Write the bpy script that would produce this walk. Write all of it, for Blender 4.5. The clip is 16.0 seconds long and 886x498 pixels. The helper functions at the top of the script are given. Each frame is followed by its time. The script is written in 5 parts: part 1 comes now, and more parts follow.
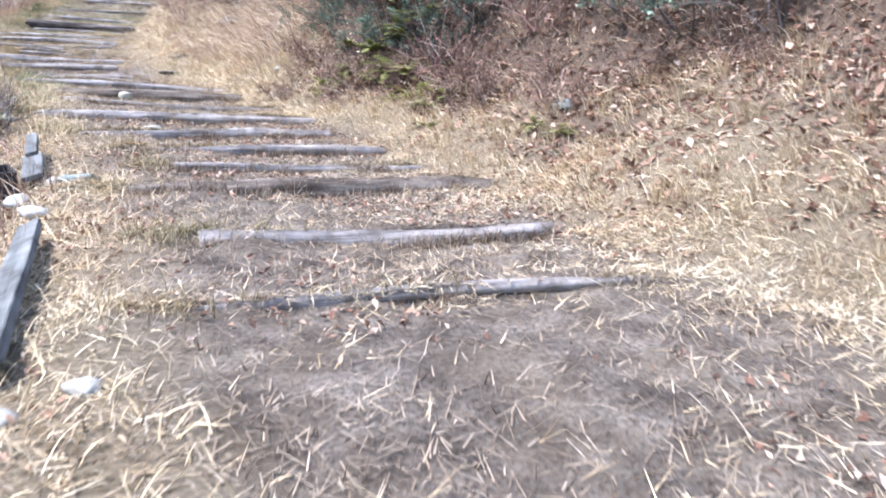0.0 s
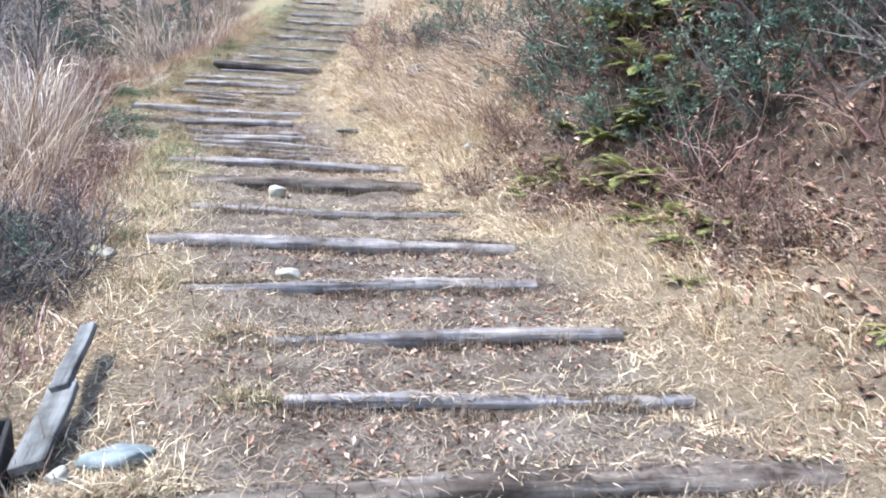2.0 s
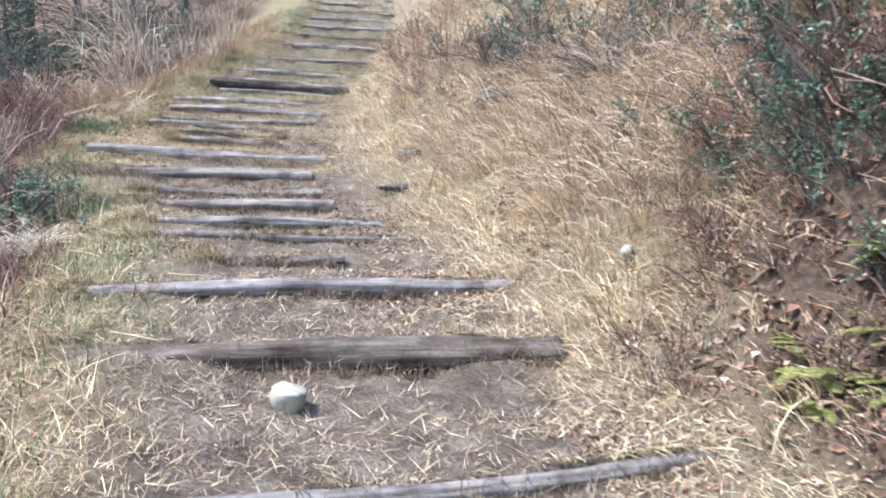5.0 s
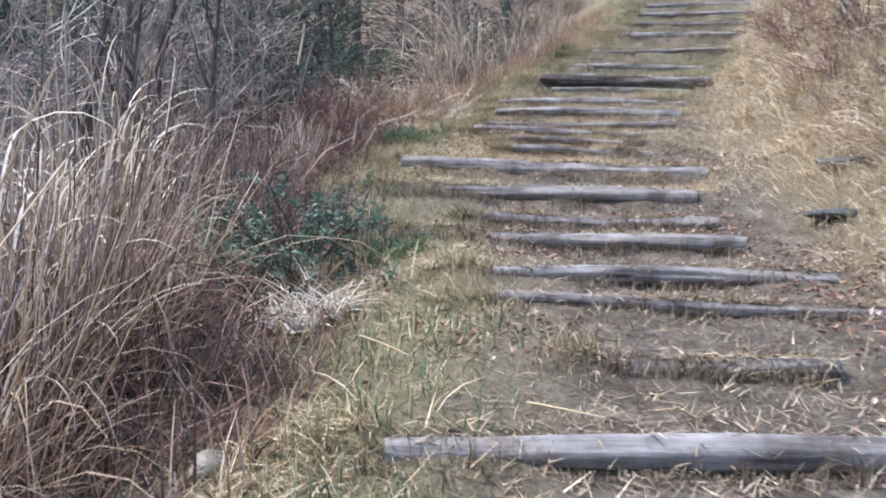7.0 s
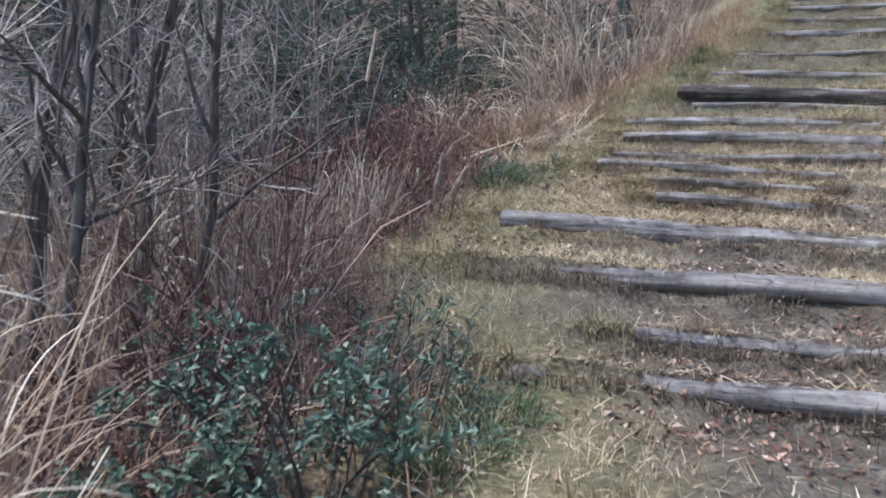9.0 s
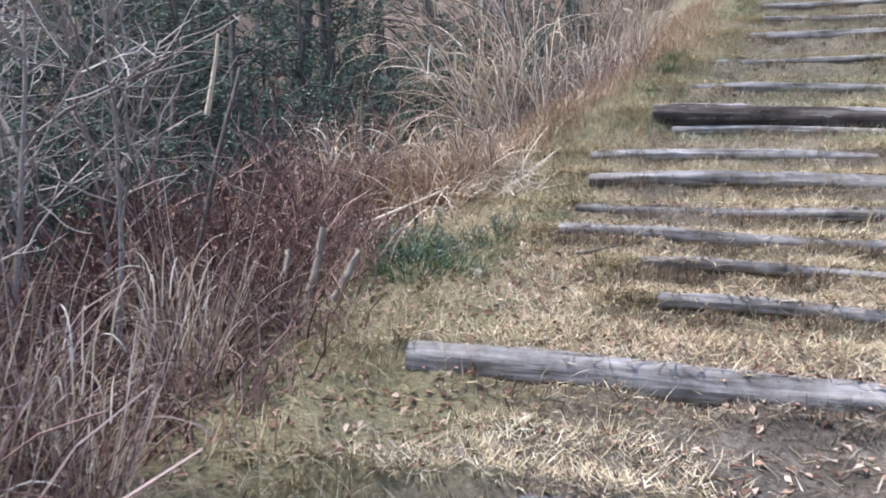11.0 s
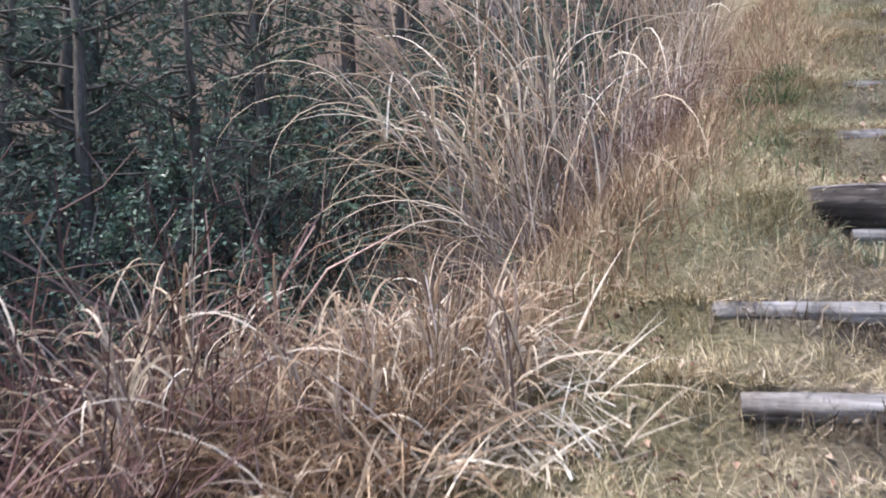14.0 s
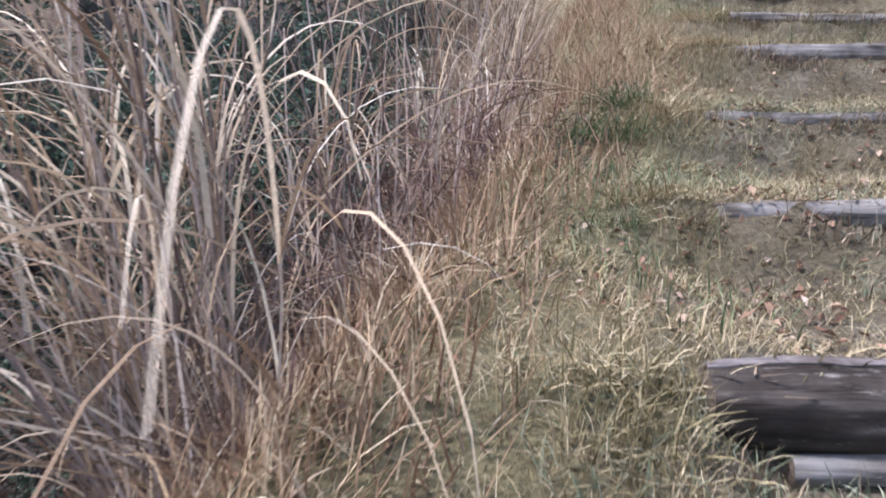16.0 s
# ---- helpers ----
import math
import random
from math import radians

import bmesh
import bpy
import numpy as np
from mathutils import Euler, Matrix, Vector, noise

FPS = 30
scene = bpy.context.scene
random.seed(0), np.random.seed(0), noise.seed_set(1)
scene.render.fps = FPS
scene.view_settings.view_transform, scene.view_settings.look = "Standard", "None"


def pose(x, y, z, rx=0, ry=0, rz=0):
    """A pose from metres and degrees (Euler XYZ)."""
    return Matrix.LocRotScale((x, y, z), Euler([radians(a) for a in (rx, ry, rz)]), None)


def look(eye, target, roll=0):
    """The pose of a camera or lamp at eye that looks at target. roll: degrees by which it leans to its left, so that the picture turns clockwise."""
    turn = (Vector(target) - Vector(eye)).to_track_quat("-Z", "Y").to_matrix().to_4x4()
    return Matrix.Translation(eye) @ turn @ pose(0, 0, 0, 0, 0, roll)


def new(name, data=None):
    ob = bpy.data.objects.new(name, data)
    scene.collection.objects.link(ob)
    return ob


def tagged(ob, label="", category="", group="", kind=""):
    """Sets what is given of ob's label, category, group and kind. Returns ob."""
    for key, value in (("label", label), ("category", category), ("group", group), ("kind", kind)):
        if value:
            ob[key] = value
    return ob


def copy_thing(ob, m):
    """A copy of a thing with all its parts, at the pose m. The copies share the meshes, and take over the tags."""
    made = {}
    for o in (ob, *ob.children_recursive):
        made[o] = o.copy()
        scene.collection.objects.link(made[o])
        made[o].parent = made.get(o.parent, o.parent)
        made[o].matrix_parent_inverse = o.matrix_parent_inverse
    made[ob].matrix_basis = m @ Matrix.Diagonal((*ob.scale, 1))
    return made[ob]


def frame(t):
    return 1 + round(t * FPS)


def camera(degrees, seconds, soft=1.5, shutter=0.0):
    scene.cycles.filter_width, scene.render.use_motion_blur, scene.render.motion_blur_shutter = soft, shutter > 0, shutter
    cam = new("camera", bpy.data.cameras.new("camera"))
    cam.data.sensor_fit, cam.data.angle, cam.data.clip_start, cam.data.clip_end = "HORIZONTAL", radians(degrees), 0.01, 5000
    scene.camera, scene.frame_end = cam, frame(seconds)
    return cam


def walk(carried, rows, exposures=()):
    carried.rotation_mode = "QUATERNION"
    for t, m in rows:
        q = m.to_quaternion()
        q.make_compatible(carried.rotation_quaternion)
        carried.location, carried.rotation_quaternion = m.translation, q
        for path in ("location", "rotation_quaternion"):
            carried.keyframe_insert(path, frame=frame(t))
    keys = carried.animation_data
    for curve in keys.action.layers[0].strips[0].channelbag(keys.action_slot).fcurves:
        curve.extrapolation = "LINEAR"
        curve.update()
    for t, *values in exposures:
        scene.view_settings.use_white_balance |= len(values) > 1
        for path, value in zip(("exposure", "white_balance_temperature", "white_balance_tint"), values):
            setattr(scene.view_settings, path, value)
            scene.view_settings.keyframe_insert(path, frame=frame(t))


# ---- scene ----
cam = camera(58, 16.0, soft=1.85, shutter=0.25)
PATH = [
    (0, (0.051, 0.005, 1.547), (1.935, 4.608, 1.041), -0.34),
    (0.5, (0.379, 0.762, 1.792), (2.050, 5.451, 1.317), 0.22),
    (1, (0.446, 1.403, 2.138), (1.801, 6.197, 1.716), 1.34),
    (1.5, (0.460, 2.063, 2.430), (1.396, 6.955, 1.990), 1.88),
    (2, (0.559, 2.677, 2.571), (1.364, 7.593, 2.143), 2.23),
    (2.5, (0.489, 3.310, 2.651), (1.283, 8.229, 2.226), 2.40),
    (3, (0.592, 4.028, 2.759), (1.427, 8.939, 2.332), 2.32),
    (3.2, (0.592, 4.269, 2.843), (1.452, 9.178, 2.435), 2.45),
    (5.3, (0.288, 7.218, 3.384), (0.954, 12.155, 2.964), 2.30),
    (5.5, (0.228, 7.481, 3.380), (0.836, 12.426, 2.965), 2.25),
    (6, (0.067, 8.042, 3.440), (0.120, 13.024, 3.018), 1.93),
    (6.5, (-0.191, 8.719, 3.400), (-0.880, 13.651, 2.951), 2.46),
    (7, (-0.304, 9.382, 3.437), (-1.440, 14.233, 3.008), 1.88),
    (7.5, (-0.447, 9.834, 3.408), (-1.965, 14.577, 2.968), 2.03),
    (8, (-0.609, 10.340, 3.639), (-2.322, 15.017, 3.198), 2.10),
    (8.5, (-0.779, 10.927, 3.791), (-2.489, 15.604, 3.342), 2.15),
    (9, (-0.947, 11.484, 3.864), (-2.656, 16.162, 3.414), 2.32),
    (9.5, (-1.106, 12.111, 4.059), (-2.718, 16.823, 3.614), 2.11),
    (10, (-1.188, 12.677, 4.282), (-2.667, 17.432, 3.834), 2.20),
    (10.2, (-1.233, 12.870, 4.283), (-2.700, 17.629, 3.836), 2.11),
    (12.3, (-1.744, 15.208, 4.434), (-2.977, 20.040, 4.066), -0.82),
    (12.5, (-1.791, 15.434, 4.552), (-2.996, 20.272, 4.183), -0.67),
    (13, (-2.044, 15.913, 4.582), (-3.347, 20.725, 4.203), -0.34),
    (13.5, (-2.163, 16.423, 4.746), (-3.577, 21.201, 4.325), -0.16),
    (14, (-2.256, 16.983, 5.028), (-3.645, 21.767, 4.595), -0.31),
    (14.5, (-2.383, 17.516, 5.129), (-3.658, 22.330, 4.682), -0.41),
    (15, (-2.254, 18.146, 5.195), (-3.068, 23.059, 4.749), -0.27),
    (15.5, (-2.198, 18.617, 5.307), (-2.665, 23.572, 4.836), 0.02),
    (16, (-2.130, 19.178, 5.407), (-2.483, 24.140, 4.908), 0.37),
]
walk(cam, [(t, look(eye, target, roll)) for t, eye, target, roll in PATH],
     exposures=[(0.0, 2.1, 6250, 13), (0.5, 2.13, 6250, 15), (1.0, 2.08, 6050, 7), (1.5, 2.08, 6150, 7), (2.0, 2.03, 6300, 9), (3.0, 1.97, 6450, 10), (5.5, 1.77, 6450, 9), (6.5, 1.57, 6350, 9), (7.0, 1.46, 6350, 10), (7.5, 1.52, 6300, 10),
                (8.0, 1.1, 6350, 11), (9.0, 1.15, 6250, 8), (10.0, 1.5, 6350, 10), (12.5, 1.53, 6450, 9), (14.0, 1.48, 6650, 11), (14.5, 1.48, 6600, 12), (16.0, 1.34, 6550, 14)])

# ---- daylight: thin overcast, soft sun from the upper left ----
SUN_DIR = Vector((-0.5, -0.16, 0.85)).normalized()
world = bpy.data.worlds.new("overcast_sky")
world.use_nodes = True
scene.world = world
wn = world.node_tree
sky = wn.nodes.new("ShaderNodeTexSky")
sky.sky_type = "NISHITA"
sky.sun_disc = False
sky.sun_elevation = math.asin(SUN_DIR.z)
sky.sun_rotation = math.atan2(SUN_DIR.x, SUN_DIR.y)
sky.dust_density = 1.2
sky.ozone_density = 1.0
wn.links.new(sky.outputs["Color"], wn.nodes["Background"].inputs["Color"])
wn.nodes["Background"].inputs["Strength"].default_value = 0.15
sun = new("sun", bpy.data.lights.new("sun", "SUN"))
sun.data.energy = 2.4
sun.data.angle = radians(9)
sun.data.color = (1.0, 0.97, 0.935)
sun.matrix_world = look(SUN_DIR * 30, (0, 0, 0))


# ---- materials ----
def material(name, rough=0.8, spec=0.25):
    m = bpy.data.materials.new(name)
    m.use_nodes = True
    b = m.node_tree.nodes["Principled BSDF"]
    b.inputs["Roughness"].default_value = rough
    b.inputs["Specular IOR Level"].default_value = spec
    return m, m.node_tree, b


def ramp(nt, source, stops):
    r = nt.nodes.new("ShaderNodeValToRGB")
    els = r.color_ramp.elements
    while len(els) < len(stops):
        els.new(0.5)
    for e, (p, c) in zip(els, stops):
        e.position = p
        e.color = (*c, 1)
    nt.links.new(source, r.inputs["Fac"])
    return r.outputs["Color"]


def noise_node(nt, scale, detail=4.0, coord="Object", stretch=None, rough=0.6):
    tc = nt.nodes.new("ShaderNodeTexCoord")
    n = nt.nodes.new("ShaderNodeTexNoise")
    n.inputs["Scale"].default_value = scale
    n.inputs["Detail"].default_value = detail
    n.inputs["Roughness"].default_value = rough
    out = tc.outputs[coord]
    if stretch:
        mp = nt.nodes.new("ShaderNodeMapping")
        mp.inputs["Scale"].default_value = stretch
        nt.links.new(out, mp.inputs["Vector"])
        out = mp.outputs["Vector"]
    nt.links.new(out, n.inputs["Vector"])
    return n.outputs["Fac"]


def mix(nt, fac, a, b, kind="MIX"):
    m = nt.nodes.new("ShaderNodeMix")
    m.data_type = "RGBA"
    m.blend_type = kind
    for socket, v in ((m.inputs["Factor"], fac), (m.inputs["A"], a), (m.inputs["B"], b)):
        if hasattr(v, "links"):
            nt.links.new(v, socket)
        elif isinstance(v, tuple):
            socket.default_value = (*v, 1)
        else:
            socket.default_value = v
    return m.outputs["Result"]


def bump(nt, b, height, strength, distance=0.01):
    bp = nt.nodes.new("ShaderNodeBump")
    bp.inputs["Strength"].default_value = strength
    bp.inputs["Distance"].default_value = distance
    nt.links.new(height, bp.inputs["Height"])
    nt.links.new(bp.outputs["Normal"], b.inputs["Normal"])


def plant(name, stops, patch, rough=0.75, spec=0.2, thin=0.25):
    """Blades, leaves and twigs: each island takes its own tint, drifting slowly over the ground between the two patch tints."""
    m, nt, b = material(name, rough, spec)
    geo = nt.nodes.new("ShaderNodeNewGeometry")
    own = ramp(nt, geo.outputs["Random Per Island"], stops)
    drift = ramp(nt, noise_node(nt, 1.3, 3.0), [(0.35, patch[0]), (0.65, patch[1])])
    col = mix(nt, 0.85, own, drift, "MULTIPLY")
    streak = ramp(nt, noise_node(nt, 60.0, 2.0), [(0.3, (0.8, 0.8, 0.8)), (0.7, (1.1, 1.1, 1.1))])
    col = mix(nt, 1.0, col, streak, "MULTIPLY")
    nt.links.new(col, b.inputs["Base Color"])
    if thin:
        tr = nt.nodes.new("ShaderNodeBsdfTranslucent")
        nt.links.new(col, tr.inputs["Color"])
        ms = nt.nodes.new("ShaderNodeMixShader")
        ms.inputs["Fac"].default_value = thin
        nt.links.new(b.outputs["BSDF"], ms.inputs[1])
        nt.links.new(tr.outputs["BSDF"], ms.inputs[2])
        nt.links.new(ms.outputs["Shader"], nt.nodes["Material Output"].inputs["Surface"])
    return m


def ground_material():
    m, nt, b = material("trail_ground", 0.9, 0.15)
    straw = nt.nodes.new("ShaderNodeAttribute")
    straw.attribute_name = "straw"
    leaf = nt.nodes.new("ShaderNodeAttribute")
    leaf.attribute_name = "leaf"
    soil = ramp(nt, noise_node(nt, 5.0, 8.0), [(0.3, (0.075, 0.063, 0.056)), (0.5, (0.15, 0.13, 0.116)), (0.7, (0.27, 0.245, 0.222))])
    fine = noise_node(nt, 55.0, 6.0, rough=0.75)
    grit = ramp(nt, fine, [(0.36, (0.4, 0.36, 0.33)), (0.5, (0.9, 0.87, 0.84)), (0.64, (1.3, 1.28, 1.25))])
    soil = mix(nt, 1.0, soil, grit, "MULTIPLY")
    fibres = noise_node(nt, 1.0, 5.0, stretch=(26, 80, 26), rough=0.7)
    # old thatch, darkened so its colour holds the shade between the blades
    thatch = ramp(nt, fibres, [(0.3, (0.09, 0.07, 0.05)), (0.5, (0.21, 0.17, 0.12)), (0.72, (0.38, 0.325, 0.245))])
    brown = ramp(nt, noise_node(nt, 24.0, 5.0), [(0.3, (0.042, 0.031, 0.027)), (0.5, (0.10, 0.072, 0.058)), (0.7, (0.19, 0.142, 0.115))])
    patch = noise_node(nt, 3.0, 5.0)
    edge = nt.nodes.new("ShaderNodeMath")
    edge.operation = "MULTIPLY_ADD"
    nt.links.new(patch, edge.inputs[0])
    edge.inputs[1].default_value = 1.2
    edge.inputs[2].default_value = -0.6
    add = nt.nodes.new("ShaderNodeMath")
    add.use_clamp = True
    nt.links.new(edge.outputs[0], add.inputs[0])
    nt.links.new(straw.outputs["Fac"], add.inputs[1])
    green = nt.nodes.new("ShaderNodeAttribute")
    green.attribute_name = "green"
    turf = ramp(nt, fibres, [(0.3, (0.075, 0.065, 0.038)), (0.5, (0.23, 0.205, 0.125)), (0.72, (0.37, 0.325, 0.205))])
    thatch = mix(nt, green.outputs["Fac"], thatch, turf)
    col = mix(nt, add.outputs[0], soil, thatch)
    add2 = nt.nodes.new("ShaderNodeMath")
    add2.use_clamp = True
    nt.links.new(edge.outputs[0], add2.inputs[0])
    nt.links.new(leaf.outputs["Fac"], add2.inputs[1])
    col = mix(nt, add2.outputs[0], col, brown)
    nt.links.new(col, b.inputs["Base Color"])
    bump(nt, b, fine, 0.9, 0.03)
    return m


def wood_material(name, dark, mid, light, dusty=0.0, flecks=0.0):
    m, nt, b = material(name, 0.75, 0.25)
    grain = noise_node(nt, 1.0, 6.0, stretch=(1.6, 18, 18), rough=0.65)
    blot = noise_node(nt, 5.0, 5.0)
    crack = noise_node(nt, 1.0, 4.0, stretch=(2.0, 30, 30))
    info = nt.nodes.new("ShaderNodeObjectInfo")
    col = ramp(nt, grain, [(0.25, dark), (0.5, mid), (0.75, light)])
    col = mix(nt, 0.9, col, ramp(nt, blot, [(0.34, (0.36, 0.31, 0.28)), (0.5, (0.9, 0.88, 0.87)), (0.68, (1.25, 1.23, 1.22))]), "MULTIPLY")
    col = mix(nt, 0.9, col, ramp(nt, crack, [(0.33, (0.35, 0.32, 0.31)), (0.42, (1, 1, 1))]), "MULTIPLY")
    col = mix(nt, 0.7, col, ramp(nt, info.outputs["Random"], [(0.0, (0.72, 0.68, 0.66)), (1.0, (1.02, 1.0, 1.0))]), "MULTIPLY")
    if dusty:
        soil = ramp(nt, noise_node(nt, 40.0, 4.0), [(0.3, (0.12, 0.10, 0.085)), (0.7, (0.25, 0.225, 0.20))])
        caked = ramp(nt, noise_node(nt, 1.0, 5.0, stretch=(2.2, 7, 7), rough=0.7), [(0.50, (0, 0, 0)), (0.62, (dusty, dusty, dusty))])
        col = mix(nt, caked, col, soil)
    if flecks:
        pale = noise_node(nt, 1.0, 6.0, stretch=(5, 34, 34), rough=0.75)
        col = mix(nt, ramp(nt, pale, [(0.60, (0, 0, 0)), (0.68, (flecks, flecks, flecks))]), col, (0.34, 0.32, 0.31))
    nt.links.new(col, b.inputs["Base Color"])
    bump(nt, b, crack, 0.7, 0.02)
    return m


def stone_material(name, dark, light, moss, amount):
    m, nt, b = material(name, 0.85, 0.3)
    col = ramp(nt, noise_node(nt, 14.0, 7.0), [(0.3, dark), (0.7, light)])
    col = mix(nt, ramp(nt, noise_node(nt, 7.0, 5.0), [(0.62 - amount, (0, 0, 0)), (0.72 - amount, (1, 1, 1))]), col, moss)
    nt.links.new(col, b.inputs["Base Color"])
    bump(nt, b, noise_node(nt, 40.0, 6.0), 0.5, 0.01)
    return m


def bark_material(name, dark, light):
    m, nt, b = material(name, 0.9, 0.15)
    col = ramp(nt, noise_node(nt, 1.0, 6.0, stretch=(30, 30, 6)), [(0.3, dark), (0.7, light)])
    nt.links.new(col, b.inputs["Base Color"])
    bump(nt, b, noise_node(nt, 1.0, 5.0, stretch=(50, 50, 9)), 0.5, 0.01)
    return m


WHITE = ((1, 1, 1), (1, 1, 1))
M_GROUND = ground_material()
M_LOG = wood_material("weathered_log", (0.10, 0.095, 0.097), (0.24, 0.236, 0.247), (0.43, 0.425, 0.445), 0.55)
M_BROWNLOG = wood_material("brown_log", (0.035, 0.028, 0.024), (0.10, 0.084, 0.074), (0.24, 0.22, 0.205), 0.45)
M_DARKLOG = wood_material("dark_log", (0.022, 0.019, 0.019), (0.058, 0.05, 0.047), (0.18, 0.165, 0.165), 0.0, 0.7)
M_SLAB = wood_material("bleached_slab", (0.10, 0.092, 0.098), (0.27, 0.255, 0.272), (0.46, 0.44, 0.465))
M_CUT = wood_material("cut_end", (0.08, 0.065, 0.055), (0.18, 0.15, 0.13), (0.27, 0.24, 0.21))
M_STRAW = plant("bank_straw", [(0, (0.20, 0.155, 0.11)), (0.3, (0.47, 0.385, 0.265)), (0.7, (0.67, 0.575, 0.425)), (1, (0.88, 0.81, 0.68))], ((0.97, 0.86, 0.74), (1.0, 1.0, 0.96)), thin=0.1)
M_LITTER = plant("trail_litter", [(0, (0.09, 0.065, 0.05)), (0.4, (0.26, 0.205, 0.16)), (0.85, (0.44, 0.37, 0.30)), (1, (0.60, 0.53, 0.45))], ((0.85, 0.78, 0.75), (1.0, 1.0, 0.97)), thin=0.1)
M_VERGE = plant("verge_grass", [(0, (0.12, 0.10, 0.06)), (0.3, (0.30, 0.265, 0.165)), (0.7, (0.52, 0.455, 0.345)), (1, (0.70, 0.63, 0.51))], ((0.92, 0.94, 0.80), (1.10, 0.97, 0.90)), thin=0.12)
M_GREEN = plant("green_grass", [(0, (0.07, 0.11, 0.06)), (0.6, (0.16, 0.21, 0.12)), (1, (0.34, 0.36, 0.22))], WHITE)
M_TURFGREEN = plant("dark_green_grass", [(0, (0.04, 0.075, 0.04)), (0.6, (0.09, 0.145, 0.075)), (1, (0.22, 0.27, 0.15))], WHITE)
M_REED = plant("dry_reed", [(0, (0.17, 0.115, 0.08)), (0.35, (0.40, 0.305, 0.22)), (0.75, (0.63, 0.53, 0.41)), (1, (0.84, 0.77, 0.67))], ((0.85, 0.8, 0.8), (1.05, 1, 1)))
M_PALE = plant("pale_reed", [(0, (0.44, 0.35, 0.26)), (0.6, (0.66, 0.575, 0.47)), (1, (0.84, 0.79, 0.72))], WHITE)
M_WHITESTRAW = plant("white_straw", [(0, (0.5, 0.44, 0.37)), (0.6, (0.72, 0.67, 0.6)), (1, (0.86, 0.83, 0.78))], WHITE)
M_RUST = plant("rusty_reed", [(0, (0.18, 0.11, 0.075)), (0.6, (0.36, 0.24, 0.165)), (1, (0.55, 0.42, 0.31))], WHITE)
M_TWIG = plant("red_twig", [(0, (0.07, 0.045, 0.042)), (0.5, (0.17, 0.10, 0.09)), (0.82, (0.30, 0.195, 0.175)), (1, (0.52, 0.41, 0.365))], ((0.85, 0.85, 0.9), (1.1, 1, 1)), thin=0)
# grey twigs near and far, pale enough to carry the far woods' haze
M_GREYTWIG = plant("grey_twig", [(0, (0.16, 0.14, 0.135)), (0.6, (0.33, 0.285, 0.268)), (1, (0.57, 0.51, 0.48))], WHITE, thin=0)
M_DARKTWIG = plant("dark_twig", [(0, (0.05, 0.045, 0.045)), (0.7, (0.11, 0.10, 0.10)), (1, (0.26, 0.24, 0.23))], WHITE, thin=0)
M_LEAF = plant("evergreen_leaf", [(0, (0.04, 0.07, 0.052)), (0.5, (0.092, 0.15, 0.115)), (0.85, (0.16, 0.235, 0.185)), (1, (0.32, 0.38, 0.32))], ((0.8, 0.9, 0.95), (1.1, 1.1, 0.95)), rough=0.45, spec=0.45)
M_FARLEAF = plant("conifer_leaf", [(0, (0.05, 0.072, 0.062)), (0.6, (0.10, 0.135, 0.115)), (1, (0.19, 0.225, 0.19))], ((0.8, 0.9, 0.95), (1.1, 1.1, 1.0)), rough=0.6)
M_FERN = plant("yellow_fern", [(0, (0.09, 0.115, 0.035)), (0.6, (0.20, 0.22, 0.075)), (1, (0.33, 0.325, 0.14))], WHITE)
M_DEAD = plant("dead_leaf", [(0, (0.09, 0.05, 0.04)), (0.4, (0.23, 0.13, 0.095)), (0.75, (0.44, 0.31, 0.24)), (1, (0.62, 0.52, 0.44))], ((0.85, 0.8, 0.8), (1.05, 1, 1)), thin=0.1)
M_BRACKEN = plant("rusty_bracken", [(0, (0.06, 0.04, 0.034)), (0.5, (0.20, 0.138, 0.112)), (0.85, (0.37, 0.275, 0.222)), (1, (0.54, 0.46, 0.385))], ((0.85, 0.85, 0.9), (1.05, 1, 1)), thin=0.15)
# tan canes with their shade put into the colour as a mauve-brown tone
M_SHADECANE = plant("shade_toned_cane", [(0, (0.15, 0.105, 0.095)), (0.4, (0.34, 0.265, 0.235)), (0.8, (0.54, 0.45, 0.40)), (1, (0.78, 0.72, 0.66))], ((0.85, 0.85, 0.88), (1.1, 1, 1)), thin=0.1)
M_TAN = plant("tan_grass", [(0, (0.17, 0.11, 0.07)), (0.5, (0.40, 0.29, 0.19)), (0.85, (0.58, 0.47, 0.34)), (1, (0.76, 0.68, 0.55))], WHITE, thin=0.1)
M_SAGE = plant("sage_grass", [(0, (0.12, 0.15, 0.10)), (0.6, (0.23, 0.27, 0.19)), (1, (0.40, 0.43, 0.34))], WHITE)
M_BARK = bark_material("grey_brown_bark", (0.05, 0.042, 0.04), (0.17, 0.15, 0.14))
M_STUMP = bark_material("pale_grey_bark", (0.15, 0.125, 0.11), (0.40, 0.35, 0.31))
M_STONE = stone_material("mossy_stone", (0.20, 0.195, 0.172), (0.40, 0.39, 0.35), (0.25, 0.26, 0.15), 0.11)
M_BLUESTONE = stone_material("blue_grey_stone", (0.10, 0.125, 0.135), (0.21, 0.245, 0.255), (0.22, 0.27, 0.18), 0.02)
M_WHITESTONE = stone_material("white_stone", (0.21, 0.21, 0.20), (0.40, 0.40, 0.39), (0.36, 0.34, 0.25), 0.0)
# dark rock, lowered further: shade of the grassy hollows is in its colour
M_ROCK = stone_material("dark_rock", (0.03, 0.033, 0.037), (0.11, 0.12, 0.128), (0.07, 0.075, 0.045), 0.03)
M_PLANK = wood_material("grey_plank", (0.07, 0.08, 0.086), (0.135, 0.15, 0.158), (0.22, 0.24, 0.25))
M_BLACK = stone_material("black_plastic", (0.012, 0.012, 0.013), (0.03, 0.028, 0.028), (0.10, 0.08, 0.06), -0.05)


